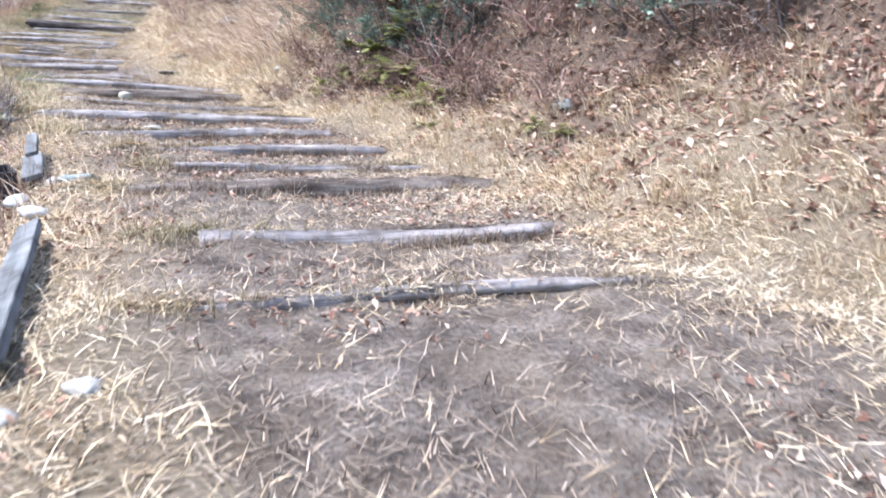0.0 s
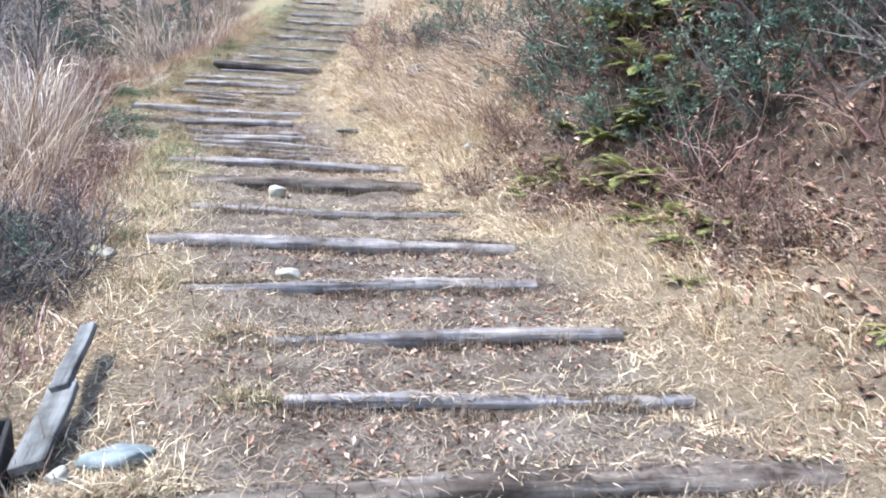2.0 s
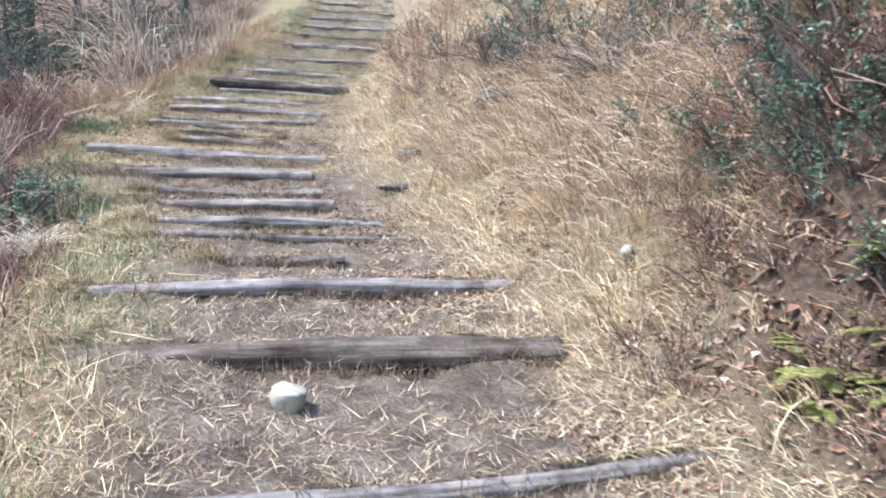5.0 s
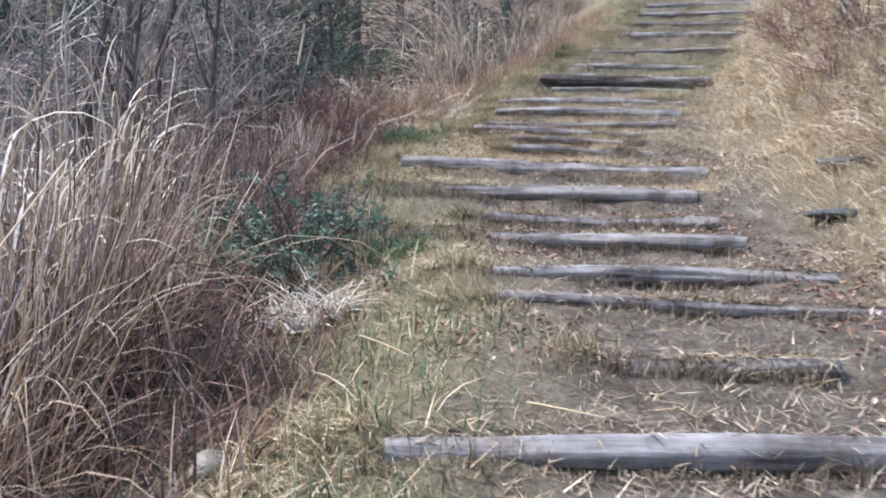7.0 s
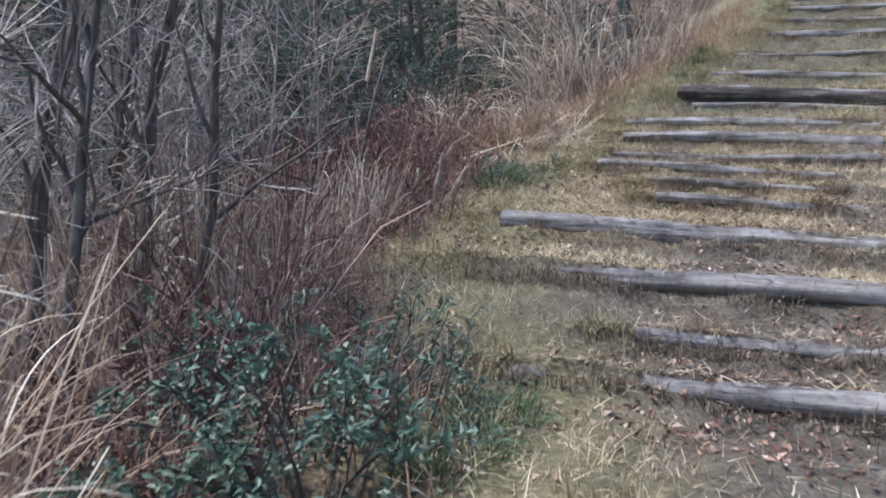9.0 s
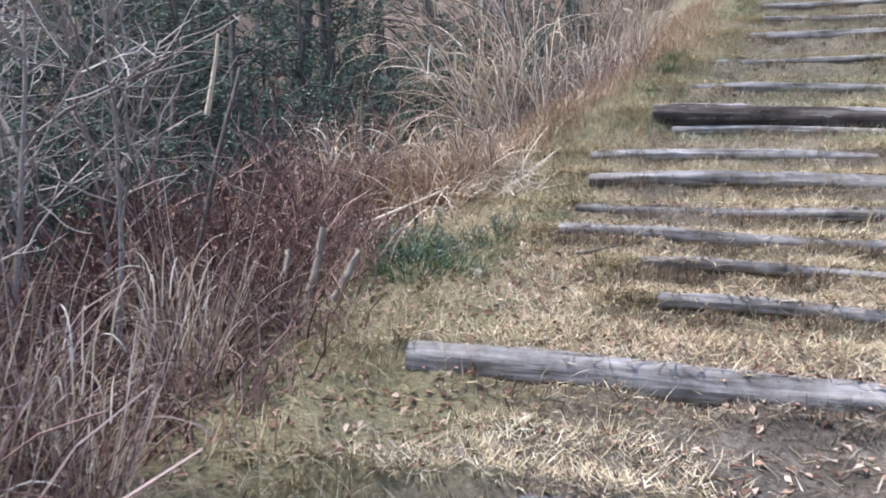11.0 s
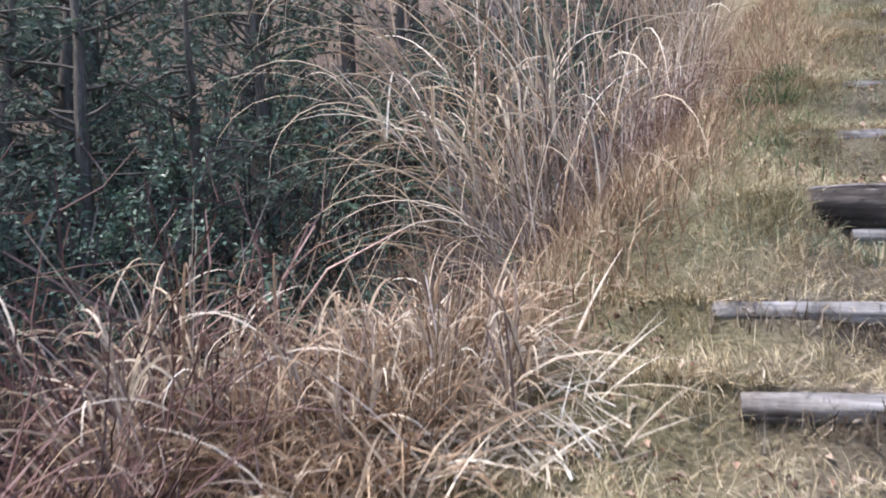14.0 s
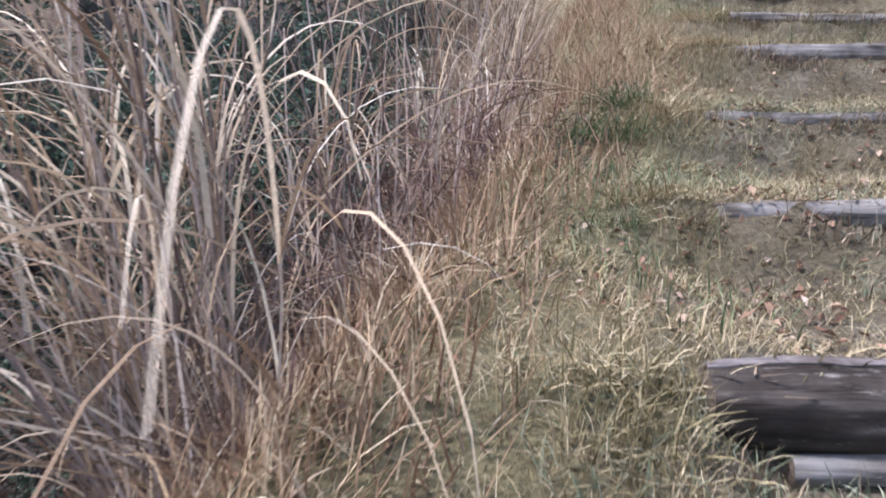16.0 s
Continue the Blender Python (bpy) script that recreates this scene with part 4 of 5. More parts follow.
def fallen_stick(a, b, r, mat, label, seed, name="fallen_stick"):
    rng = np.random.default_rng(seed)
    a, b = np.array(a, float), np.array(b, float)
    p = wander(a[None], (b - a)[None], np.array([np.linalg.norm(b - a)]), 9, 0.12 if name == "sapling_stump" or r < 0.0095 and r > 0.007 else 0.03, rng)
    ob = new(name, mesh_from(name, *tubes(p, (r * np.linspace(1, 0.5, 9))[None], 6), mat, True))
    return tagged(ob, label, "stick", "dead sticks")


fallen_stick((-1.93, 17.90, 3.93), (-1.68, 17.96, 3.94), 0.009, M_DARKTWIG, "short dark dead twig lying on the trail", 1)
fallen_stick((-3.25, 18.15, 4.02), (-2.85, 18.75, 4.22), 0.014, M_PALE, "pale broken cane leaning out of the thicket", 2)
fallen_stick((-0.68, 10.86, 2.57), (-0.4, 10.75, 2.565), 0.0035, M_STRAW, "bleached straw stalk on the trail", 3)
fallen_stick((-0.6, 11.9, 2.735), (-0.35, 11.8, 2.735), 0.0035, M_STRAW, "bleached straw stalk on the trail", 4)
fallen_stick((-1.3, 12.28, 2.83), (-1.05, 12.1, 2.82), 0.0035, M_STRAW, "bleached straw stalk on the trail", 5)
fallen_stick((-3.9, 17.35, 3.5), (-3.87, 17.5, 4.95), 0.020, M_BARK, "slim dead stump with a broken top", 6, "dead_sapling")
fallen_stick((-3.87, 17.50, 4.62), (-3.80, 17.52, 5.05), 0.016, M_PALE, "bleached splintered dead stem", 7, "dead_sapling")
for i, (dx, dy) in enumerate(((0.16, 0), (0.22, -0.05), (0.02, 0.04))):
    fallen_stick((-3.36 + dx, 17.25 + dy, 3.55), (-3.33 + dx * 1.6, 17.33 + dy * 1.5, 4.05 - 0.05 * i), 0.030, M_STUMP, "grey cut sapling stump in the thicket", 20 + i, "sapling_stump")

# ---- shrubs, grasses and trees ----
reed_protos = [
    silver_grass(1, "tall dry silver grass clump with arching blades", 80, 18),
    silver_grass(2, "tall dry silver grass clump with arching blades", 70, 22, 1.05, 0.8, 0.2),
    silver_grass(3, "upright stand of straw-coloured dead reeds", 50, 34, 1.0, 0.55, 0.2),
]
rng = np.random.default_rng(77)
spots = [(-2.3, 23.6, 0.7), (-2.35, 24.6, 0.7), (-2.3, 25.4, 0.8)]
spots += [(left_edge(np.array(y)) - rng.uniform(0.7, 1.6), y, rng.uniform(0.65, 0.95)) for y in np.arange(26, 34, 0.6)]
for y in np.arange(8.7, 12.2, 0.48):
    spots.append((float(left_edge(np.array(y))) - rng.uniform(0.7, 1.2), y, rng.uniform(0.5, 0.7)))
    spots.append((float(left_edge(np.array(y))) - rng.uniform(1.0, 2.6), y + 0.2, rng.uniform(0.75, 1.05)))
spots += [(-3.6, 15.9, 0.55), (-3.35, 16.6, 0.5), (-3.2, 15.2, 0.55), (-4.6, 13.6, 0.8), (-4.2, 12.9, 0.9), (-3.0, 19.3, 0.45), (-3.65, 19.2, 0.55)]
spots += [(-2.8, 12.3, 0.7), (-3.1, 11.9, 0.85), (-3.2, 12.9, 0.8), (-2.75, 12.9, 0.6), (-3.5, 14.3, 0.7), (-3.2, 14.8, 0.6), (-3.9, 15.2, 0.75), (-4.4, 14.8, 0.8), (-3.7, 13.4, 0.7), (-4.9, 14.1, 0.85), (-4.3, 16.2, 0.7)]
plant_all(reed_protos, [(float(a), float(b), float(c)) for a, b, c in spots], 5)
main_clump = fountain_grass(4, "great arching clump of bleached silver grass", 52, 400, 2.9, 0.9, 1.42)
parked(main_clump, -2.98, 21.35, 0.0, 1.0)
side_clump = fountain_grass(6, "slender clump of upright grey-brown canes", 34, 60, 2.2, 1.6, 1.2)
parked(side_clump, -2.75, 22.3, 0.0, 1.0)
back_clump = fountain_grass(7, "slender clump of upright grey-brown canes", 26, 40, 1.4, 1.6, 1.1)
parked(back_clump, -2.5, 22.85, 0.0, 1.0)

cane_protos = [
    silver_grass(8, "stand of tall dead canes, toned mauve-brown for shade, with pale leaves", 44, 40, 1.0, 1.1, 0.8, cane=M_SHADECANE),
    silver_grass(9, "stand of tall dead canes, toned mauve-brown for shade, with pale leaves", 36, 46, 1.1, 1.2, 0.9, cane=M_SHADECANE),
]
rng = np.random.default_rng(84)
spots = []
for y in np.arange(10.6, 14.0, 0.2):
    edge = min(-2.0, -1.3 - 1.15 * (y - 11.5))
    spots.append((edge - rng.uniform(0.0, 0.9), y, rng.uniform(0.45, 0.8)))
spots += [(-2.95, 15.0, 0.36), (-3.15, 15.7, 0.4), (-2.8, 14.5, 0.32), (-3.35, 16.4, 0.4), (-3.4, 15.1, 0.45)]
spots += [(rng.uniform(-5.2, -3.9), rng.uniform(14.2, 16.0), rng.uniform(0.45, 0.65)) for _ in range(6)]
plant_all(cane_protos, spots, 26)

for seed, x, y, reach in ((14, -3.2, 19.2, 0.42), (16, -3.65, 19.05, 0.58), (17, -2.85, 19.5, 0.38)):
    parked(fountain_grass(seed, "low bent clump of bleached broken reeds", 26, 120, 3.0, 1.5, reach), x, y, 0.0, 1.0)

twig_protos = [
    twig_shrub(11, "dense reddish-brown leafless shrub", M_TWIG),
    twig_shrub(12, "dense reddish-brown leafless shrub", M_TWIG, stems=44, high=0.95),
    twig_shrub(13, "low tangled reddish-brown shrub", M_TWIG, stems=40, high=0.6, wide=1.4),
]
rng = np.random.default_rng(78)
spots = []
for y in np.arange(14.6, 19.4, 0.34):
    e = float(left_edge(np.array(y)))
    spots += [(e - rng.uniform(0.5, 0.9), y, rng.uniform(0.4, 0.6)), (e - rng.uniform(0.8, 1.5), y + 0.1, rng.uniform(0.8, 1.15)), (e - rng.uniform(1.6, 2.8), y + 0.2, rng.uniform(0.95, 1.4))]
for y in np.arange(5.5, 14.4, 0.6):
    e = float(left_edge(np.array(y)))
    spots += [(e - rng.uniform(0.15, 0.5), y, rng.uniform(0.35, 0.5)), (e - rng.uniform(0.5, 1.0), y + 0.2, rng.uniform(0.5, 0.7)), (e - rng.uniform(0.4, 0.9), y - 0.2, rng.uniform(0.5, 0.7)), (e - rng.uniform(1.0, 2.2), y + 0.3, rng.uniform(0.6, 1.0))]
spots += [(-3.05, 17.0, 0.55), (-3.3, 17.4, 0.7), (-3.1, 17.55, 0.5), (-3.5, 17.0, 0.7), (-3.2, 16.6, 0.6), (-3.6, 17.6, 0.8), (-3.05, 16.2, 0.6), (-3.35, 16.0, 0.7), (-3.4, 18.0, 0.7), (-3.2, 18.3, 0.55), (-3.7, 18.2, 0.8)]
spots += [(-2.3, 24.4, 0.8), (-1.95, 25.2, 0.8), (1.5, 17.6, 0.55), (1.7, 18.2, 0.65), (1.5, 18.9, 0.6), (2.0, 17.2, 0.6), (3.2, 11.6, 0.8), (3.5, 12.2, 0.9), (3.3, 13.2, 0.7), (3.0, 15.6, 0.7), (-2.7, 13.1, 0.6), (-2.55, 12.6, 0.6), (-2.9, 12.6, 0.7), (-2.8, 13.6, 0.7), (-2.45, 12.2, 0.5), (-3.1, 13.3, 0.8), (-3.1, 20.9, 0.4), (-2.85, 21.4, 0.4), (-3.3, 21.2, 0.5), (-2.65, 22.2, 0.5), (-2.2, 23.4, 0.85), (-2.0, 23.0, 0.6), (-2.05, 24.0, 0.8), (-2.5, 23.2, 1.0), (-2.6, 24.1, 1.1), (-2.9, 23.6, 1.1), (-3.4, 20.4, 0.5), (-3.1, 20.2, 0.45), (-3.8, 20.0, 0.6), (-2.55, 21.6, 0.45), (-2.45, 22.1, 0.5), (-2.75, 21.2, 0.4), (2.75, 11.2, 0.7), (2.6, 13.2, 0.5), (3.1, 12.2, 0.7), (3.2, 8.9, 0.6), (3.7, 8.0, 0.6), (3.3, 7.6, 0.45), (3.5, 6.9, 0.6), (3.9, 6.5, 0.7), (4.2, 7.3, 0.9), (3.6, 8.4, 0.9), (3.4, 9.6, 0.8), (3.6, 10.4, 0.9), (3.1, 10.9, 0.7), (4.0, 9.0, 1.2), (4.5, 8.2, 1.3), (4.3, 10.0, 1.2), (1.9, 18.6, 0.8), (1.7, 20.2, 1.0), (2.2, 22.6, 1.1), (2.7, 23.8, 1.1), (1.6, 21.2, 0.9), (2.3, 19.4, 1.1), (2.2, 21.6, 1.2), (2.6, 17.6, 1.0)]
clear_of_bank = lambda s, gap: s[0] < 0 or s[1] > 12.5 or s[0] > np.interp(s[1], FOOT_Y, FOOT_X) - gap
plant_all(twig_protos, [s for s in spots if clear_of_bank(s, 0.35) and not (12.3 < s[1] < 14.3 and -2.4 < s[0] < -1.5) and not (7.0 < s[1] < 8.8 and -1.9 < s[0] < 0)], 6)

dark_protos = [twig_shrub(15, "dark grey bushy leafless shrub", M_DARKTWIG, "dark_shrub", 40, 0.7, 0.9, 200, 30)]
plant_all(dark_protos, [(-1.0, 8.0, 0.8), (-1.1, 8.6, 0.75), (-1.0, 7.5, 0.6), (-1.35, 7.7, 0.95), (-1.5, 8.35, 0.9), (-1.75, 7.2, 1.0), (-2.1, 8.1, 1.1), (4.2, 8.6, 1.2), (3.9, 9.6, 1.2), (4.4, 7.2, 1.1), (3.0, 16.9, 1.0), (2.6, 18.0, 1.0), (3.3, 14.6, 1.1), (-2.95, 22.7, 0.8), (-3.4, 22.3, 0.9), (-2.7, 23.4, 0.7), (-3.1, 23.2, 0.9), (-3.7, 21.8, 0.8)], 7)

shrub_protos = [
    evergreen_shrub(21, "evergreen shrub with small dark glossy leaves"),
    evergreen_shrub(22, "evergreen shrub with small dark glossy leaves", 20, 0.9, 1.0, 1000),
    evergreen_shrub(23, "broad-leaved dark green shrub", 14, 0.8, 0.9, 620, (0.032, 0.06)),
]
thicket_protos = [
    evergreen_shrub(24, "tall dense evergreen bush with fine dark leaves", 22, 0.9, 0.9, 1600, (0.018, 0.034)),
    evergreen_shrub(25, "tall dense evergreen bush with fine dark leaves", 18, 0.95, 0.8, 1500, (0.020, 0.038)),
]
rng = np.random.default_rng(79)
spots = [(-2.1, 13.6, 0.95), (-2.05, 13.1, 0.65), (-1.95, 14.1, 0.55), (-2.25, 13.3, 0.8), (-2.3, 13.9, 0.8), (-2.35, 14.3, 0.6), (-2.2, 14.6, 0.45), (-2.65, 14.0, 0.7)]
spots += [(-2.95, 17.85, 0.3), (-2.72, 17.72, 0.3), (-2.6, 17.95, 0.25), (-2.85, 18.1, 0.28), (-2.45, 18.3, 0.28), (-3.3, 21.05, 0.5), (-3.6, 21.2, 0.55), (-3.95, 21.0, 0.6), (-3.45, 20.6, 0.5), (-3.8, 21.6, 0.6), (-3.25, 20.75, 0.42), (-3.6, 20.95, 0.45), (-2.95, 20.8, 0.3), (-3.9, 20.6, 0.5), (-3.5, 20.4, 0.35), (-1.9, 22.5, 0.22)]
spots += [(2.6, 18.5, 0.9), (2.9, 17.5, 0.9), (2.4, 19.5, 0.9), (2.9, 14.9, 0.6), (3.7, 11.2, 0.8), (3.3, 8.2, 0.6), (3.5, 8.6, 0.7), (3.2, 9.0, 0.6), (3.3, 9.8, 0.7), (3.6, 9.1, 0.8), (3.4, 7.5, 0.55), (3.8, 7.3, 0.8), (3.9, 8.3, 0.9), (4.2, 7.9, 1.1), (3.1, 10.4, 0.6), (3.0, 11.0, 0.6), (4.2, 6.8, 0.9), (4.5, 6.2, 0.9), (4.7, 5.2, 0.9)]
tufts = [green_tuft(35, "low dark green grass tuft at the thicket edge"), green_tuft(36, "low dark green grass tuft at the thicket edge", 340)]
plant_all(tufts, [(-2.75, 17.65, 0.9), (-2.6, 17.85, 0.75), (-2.85, 17.95, 0.8), (-2.45, 17.75, 0.5), (-2.5, 18.2, 0.6), (-2.3, 18.55, 0.5), (-2.2, 18.85, 0.4), (-2.35, 18.0, 0.4), (-1.72, 22.0, 0.4), (-1.55, 23.15, 0.7), (-1.5, 23.45, 0.7), (-1.75, 23.3, 0.8), (-1.8, 13.9, 0.9), (-1.75, 14.3, 0.8), (-1.5, 8.5, 0.7), (-0.75, 8.6, 0.4)], 28)
for y in np.arange(7.0, 12.6, 0.62):
    e = float(right_edge(np.array(y)))
    spots += [(e + rng.uniform(1.2, 1.7), y, rng.uniform(0.7, 1.0)), (e + rng.uniform(1.9, 3.2), y + 0.3, rng.uniform(1.0, 1.6)), (e + rng.uniform(3.0, 4.6), y + 0.1, rng.uniform(1.5, 2.2))]
for x, y, size in ((4.4, 5.2, 0.9), (4.8, 4.8, 1.1), (5.0, 5.6, 1.4), (5.6, 5.0, 1.7), (5.4, 4.2, 1.3), (6.2, 5.6, 2.0), (3.7, 8.0, 0.8), (3.5, 8.8, 0.8), (3.9, 8.5, 1.1), (4.1, 9.4, 1.4), (4.4, 10.4, 1.5), (3.6, 7.2, 0.6), (3.9, 6.9, 1.0), (4.3, 6.4, 1.2), (4.0, 7.6, 1.1), (4.9, 7.0, 1.6), (5.3, 6.2, 1.8), (4.6, 5.6, 1.2), (5.5, 8.0, 2.0)):
    spots.append((x, y, size))
for y in np.arange(13.0, 30, 0.9):
    e = float(right_edge(np.array(y)))
    spots += [(e + rng.uniform(2.3, 3.2), y, rng.uniform(0.8, 1.3)), (e + rng.uniform(3.2, 5.0), y + 0.4, rng.uniform(1.4, 2.2))]
for y in np.arange(18.5, 27, 0.55):
    e = float(left_edge(np.array(y)))
    spots += [(e - rng.uniform(2.0, 2.8), y + 0.9, rng.uniform(0.9, 1.3)), (e - rng.uniform(2.6, 3.8), y + 0.3, rng.uniform(1.4, 2.0)), (e - rng.uniform(3.6, 6.5), y, rng.uniform(1.8, 2.6))]
for y in np.arange(4.6, 12.0, 0.15):
    foot = float(np.interp(y, FOOT_Y, FOOT_X))
    spots += [(foot + rng.uniform(0.15, 0.5), y, rng.uniform(0.4, 0.65)), (foot + rng.uniform(0.5, 1.3), y + 0.1, rng.uniform(0.75, 1.25))]
spots = [s for s in spots if clear_of_bank(s, -0.12)]
plant_all(shrub_protos, [s for s in spots if s[2] <= 1.25], 8)
plant_all(thicket_protos, [s for s in spots if s[2] > 1.25] + [(-1.3, 7.6, 0.62), (-1.35, 8.2, 0.6), (-1.6, 7.9, 0.75), (-1.65, 8.6, 0.7), (-1.55, 7.2, 0.6), (-5.2, 18.6, 1.5), (-5.8, 17.8, 1.6), (-6.4, 19.2, 1.9), (-4.9, 20.2, 1.5), (-3.3, 23.9, 1.0), (-3.6, 23.0, 1.1), (-3.2, 24.8, 1.1), (-3.6, 25.5, 1.6), (-4.3, 26.2, 1.9), (-3.3, 26.8, 1.6), (-4.9, 25.4, 1.9), (-4.2, 24.6, 1.5), (-3.0, 28.0, 1.7)], 18)

ferns = [fern(31, "yellow-green fern on the shaded bank", 24, 0.42), fern(32, "yellow-green fern on the shaded bank", 20, 0.5)]
plant_all(ferns, [(3.05, 8.7, 0.7), (3.2, 8.1, 0.6), (3.1, 9.6, 0.8), (3.3, 8.6, 0.9), (3.45, 8.0, 0.8), (3.4, 9.9, 0.9), (3.0, 7.6, 0.45), (3.25, 9.2, 1.0), (2.75, 9.75, 0.65), (3.0, 9.3, 0.65), (2.95, 10.1, 0.6), (3.3, 9.0, 0.7), (3.4, 9.4, 0.9), (3.6, 8.6, 0.6), (3.5, 6.2, 0.55), (3.55, 5.95, 0.45), (2.6, 10.2, 0.5), (2.45, 9.9, 0.4), (3.7, 9.9, 0.9), (3.2, 8.4, 0.4), (3.6, 9.2, 1.1), (3.75, 9.5, 1.2), (3.9, 9.2, 1.1), (2.85, 9.95, 0.5), (3.45, 9.75, 1.0), (3.5, 9.5, 1.1), (3.6, 9.9, 1.1), (3.35, 10.1, 0.9), (3.4, 9.35, 0.9), (2.6, 10.05, 0.6), (2.75, 9.8, 0.6)], 9)

brackens = [twig_shrub(33, "withered rust-brown undergrowth hanging on the bank", M_BRACKEN, "withered_shrub", 26, 0.42, 1.7, 130, 190), twig_shrub(34, "withered rust-brown undergrowth hanging on the bank", M_BRACKEN, "withered_shrub", 22, 0.5, 1.5, 110, 160)]
rng = np.random.default_rng(83)
spots = [(float(np.interp(y, FOOT_Y, FOOT_X)) + rng.uniform(-0.55, 0.8), float(y), rng.uniform(0.4, 1.0)) for y in np.arange(4.6, 12.4, 0.09)]
spots += [(-1.75, 11.6, 0.5), (-1.65, 12.05, 0.45), (-2.0, 11.9, 0.55), (-1.95, 11.3, 0.5), (-2.2, 12.4, 0.5), (-2.4, 11.7, 0.6), (-1.7, 10.9, 0.45), (2.2, 18.1, 0.8), (2.0, 18.9, 0.9), (2.5, 17.0, 0.8), (3.0, 15.2, 0.8), (2.9, 13.6, 0.8)]
plant_all(brackens, spots, 24)
plant_all([evergreen_shrub(26, "small glossy blue-green shrub under the bank", 12, 0.6, 0.7, 700, (0.022, 0.045))], [(3.72, 8.75, 0.8), (3.62, 8.6, 0.6), (3.95, 8.9, 0.7)], 25)

bare_protos = [bare_tree(41, "leafless young tree with dark crooked trunk"), bare_tree(42, "leafless young tree with dark crooked trunk", 3.2, 0.04, 14)]
plant_all(bare_protos, [(-3.95, 14.85, 1.0), (-3.6, 14.1, 0.95), (-4.25, 14.4, 1.0), (-4.6, 15.4, 1.0), (-3.45, 14.75, 0.7), (4.35, 7.75, 1.2), (4.9, 10.5, 1.3)], 10)
sap_protos = [bare_tree(43, "thin grey leafless sapling", 2.6, 0.016, 10, M_GREYTWIG, "bare_sapling"), bare_tree(44, "thin grey leafless sapling", 2.3, 0.012, 9, M_GREYTWIG, "bare_sapling")]
rng = np.random.default_rng(80)
spots = [(rng.uniform(-7.5, -3.9), rng.uniform(13.5, 17.6), rng.uniform(0.7, 1.15)) for _ in range(32)]
spots += [(rng.uniform(-6, -3.2), rng.uniform(8.5, 13.5), rng.uniform(0.6, 1.0)) for _ in range(14)]
spots += [(rng.uniform(-5.5, -3.6), rng.uniform(25, 29), rng.uniform(0.7, 1.0)) for _ in range(5)]
plant_all(sap_protos, spots, 11)

tree_protos = [evergreen_tree(51, "dense dark evergreen tree behind the thicket"), evergreen_tree(52, "dense dark evergreen tree behind the thicket", 4.4)]
rng = np.random.default_rng(81)
spots = [(-9.2, 19.4, 1.0), (-10.2, 22.2, 1.2), (-8.8, 24.6, 1.1), (-7.2, 22.0, 0.9), (-12.5, 21.0, 1.3), (-9.6, 26.0, 1.2), (-6.9, 18.4, 0.8), (-9.6, 18.6, 1.1), (-10.8, 20.8, 1.2), (-5.6, 19.6, 0.6), (-11.5, 23.5, 1.3), (-7.5, 29.5, 1.2), (-6.2, 21.5, 0.8), (-7.4, 23.0, 1.0), (-5.8, 23.6, 0.8), (-6.8, 25.5, 1.0), (-5.0, 25.2, 0.8), (-8.6, 20.6, 1.0), (-9.5, 23.5, 1.2), (-4.4, 27.5, 0.9), (-6.0, 28.5, 1.1), (-8.0, 27.0, 1.2), (-10.5, 26.5, 1.3), (-3.8, 30.5, 1.0), (-7.6, 19.4, 0.7), (-7.0, 20.6, 0.9), (-8.3, 22.2, 1.0), (-5.6, 21.9, 0.7)]
spots += [(6.2, 8.0, 1.0), (6.8, 10.5, 1.1), (5.8, 12.5, 0.9), (6.4, 15.0, 1.0), (5.6, 17.5, 0.9), (5.2, 20.5, 0.9), (5.6, 23.5, 1.0), (4.9, 26.5, 0.9), (5.2, 30.0, 1.0), (7.2, 5.5, 1.0), (3.5, 34.0, 1.0), (-2.5, 36.0, 1.1), (0.5, 39.0, 1.2)]
plant_all(tree_protos, spots, 12)


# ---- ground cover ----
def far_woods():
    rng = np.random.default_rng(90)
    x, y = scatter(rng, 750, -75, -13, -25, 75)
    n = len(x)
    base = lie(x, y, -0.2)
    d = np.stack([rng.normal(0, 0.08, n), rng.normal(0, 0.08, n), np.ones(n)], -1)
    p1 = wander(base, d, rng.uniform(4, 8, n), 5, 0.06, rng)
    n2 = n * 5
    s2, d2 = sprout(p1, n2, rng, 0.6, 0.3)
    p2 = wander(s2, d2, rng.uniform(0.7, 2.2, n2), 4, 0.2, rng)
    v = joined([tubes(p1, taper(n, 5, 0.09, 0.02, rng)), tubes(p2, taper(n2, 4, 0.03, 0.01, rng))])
    # distance haze is put into the pale twig colour
    stuff("far_woods", v, M_GREYTWIG, "grey leafless woods, toned pale for haze, on the opposite hillside", "woods")
    x, y = scatter(rng, 220, -70, -15, -25, 75)
    k = 130
    at = np.repeat(lie(x, y, 0), k, 0) + np.abs(rng.normal(0, 1, (len(x) * k, 3))) * np.array([0, 0, 2.2]) + rng.normal(0, 1.1, (len(x) * k, 3)) * np.array([1, 1, 0.2])
    stuff("far_evergreens", leaves(at, rng.uniform(0.25, 0.5, len(at)), rng, 0.7), M_FARLEAF, "dark evergreens among the far leafless woods", "woods")


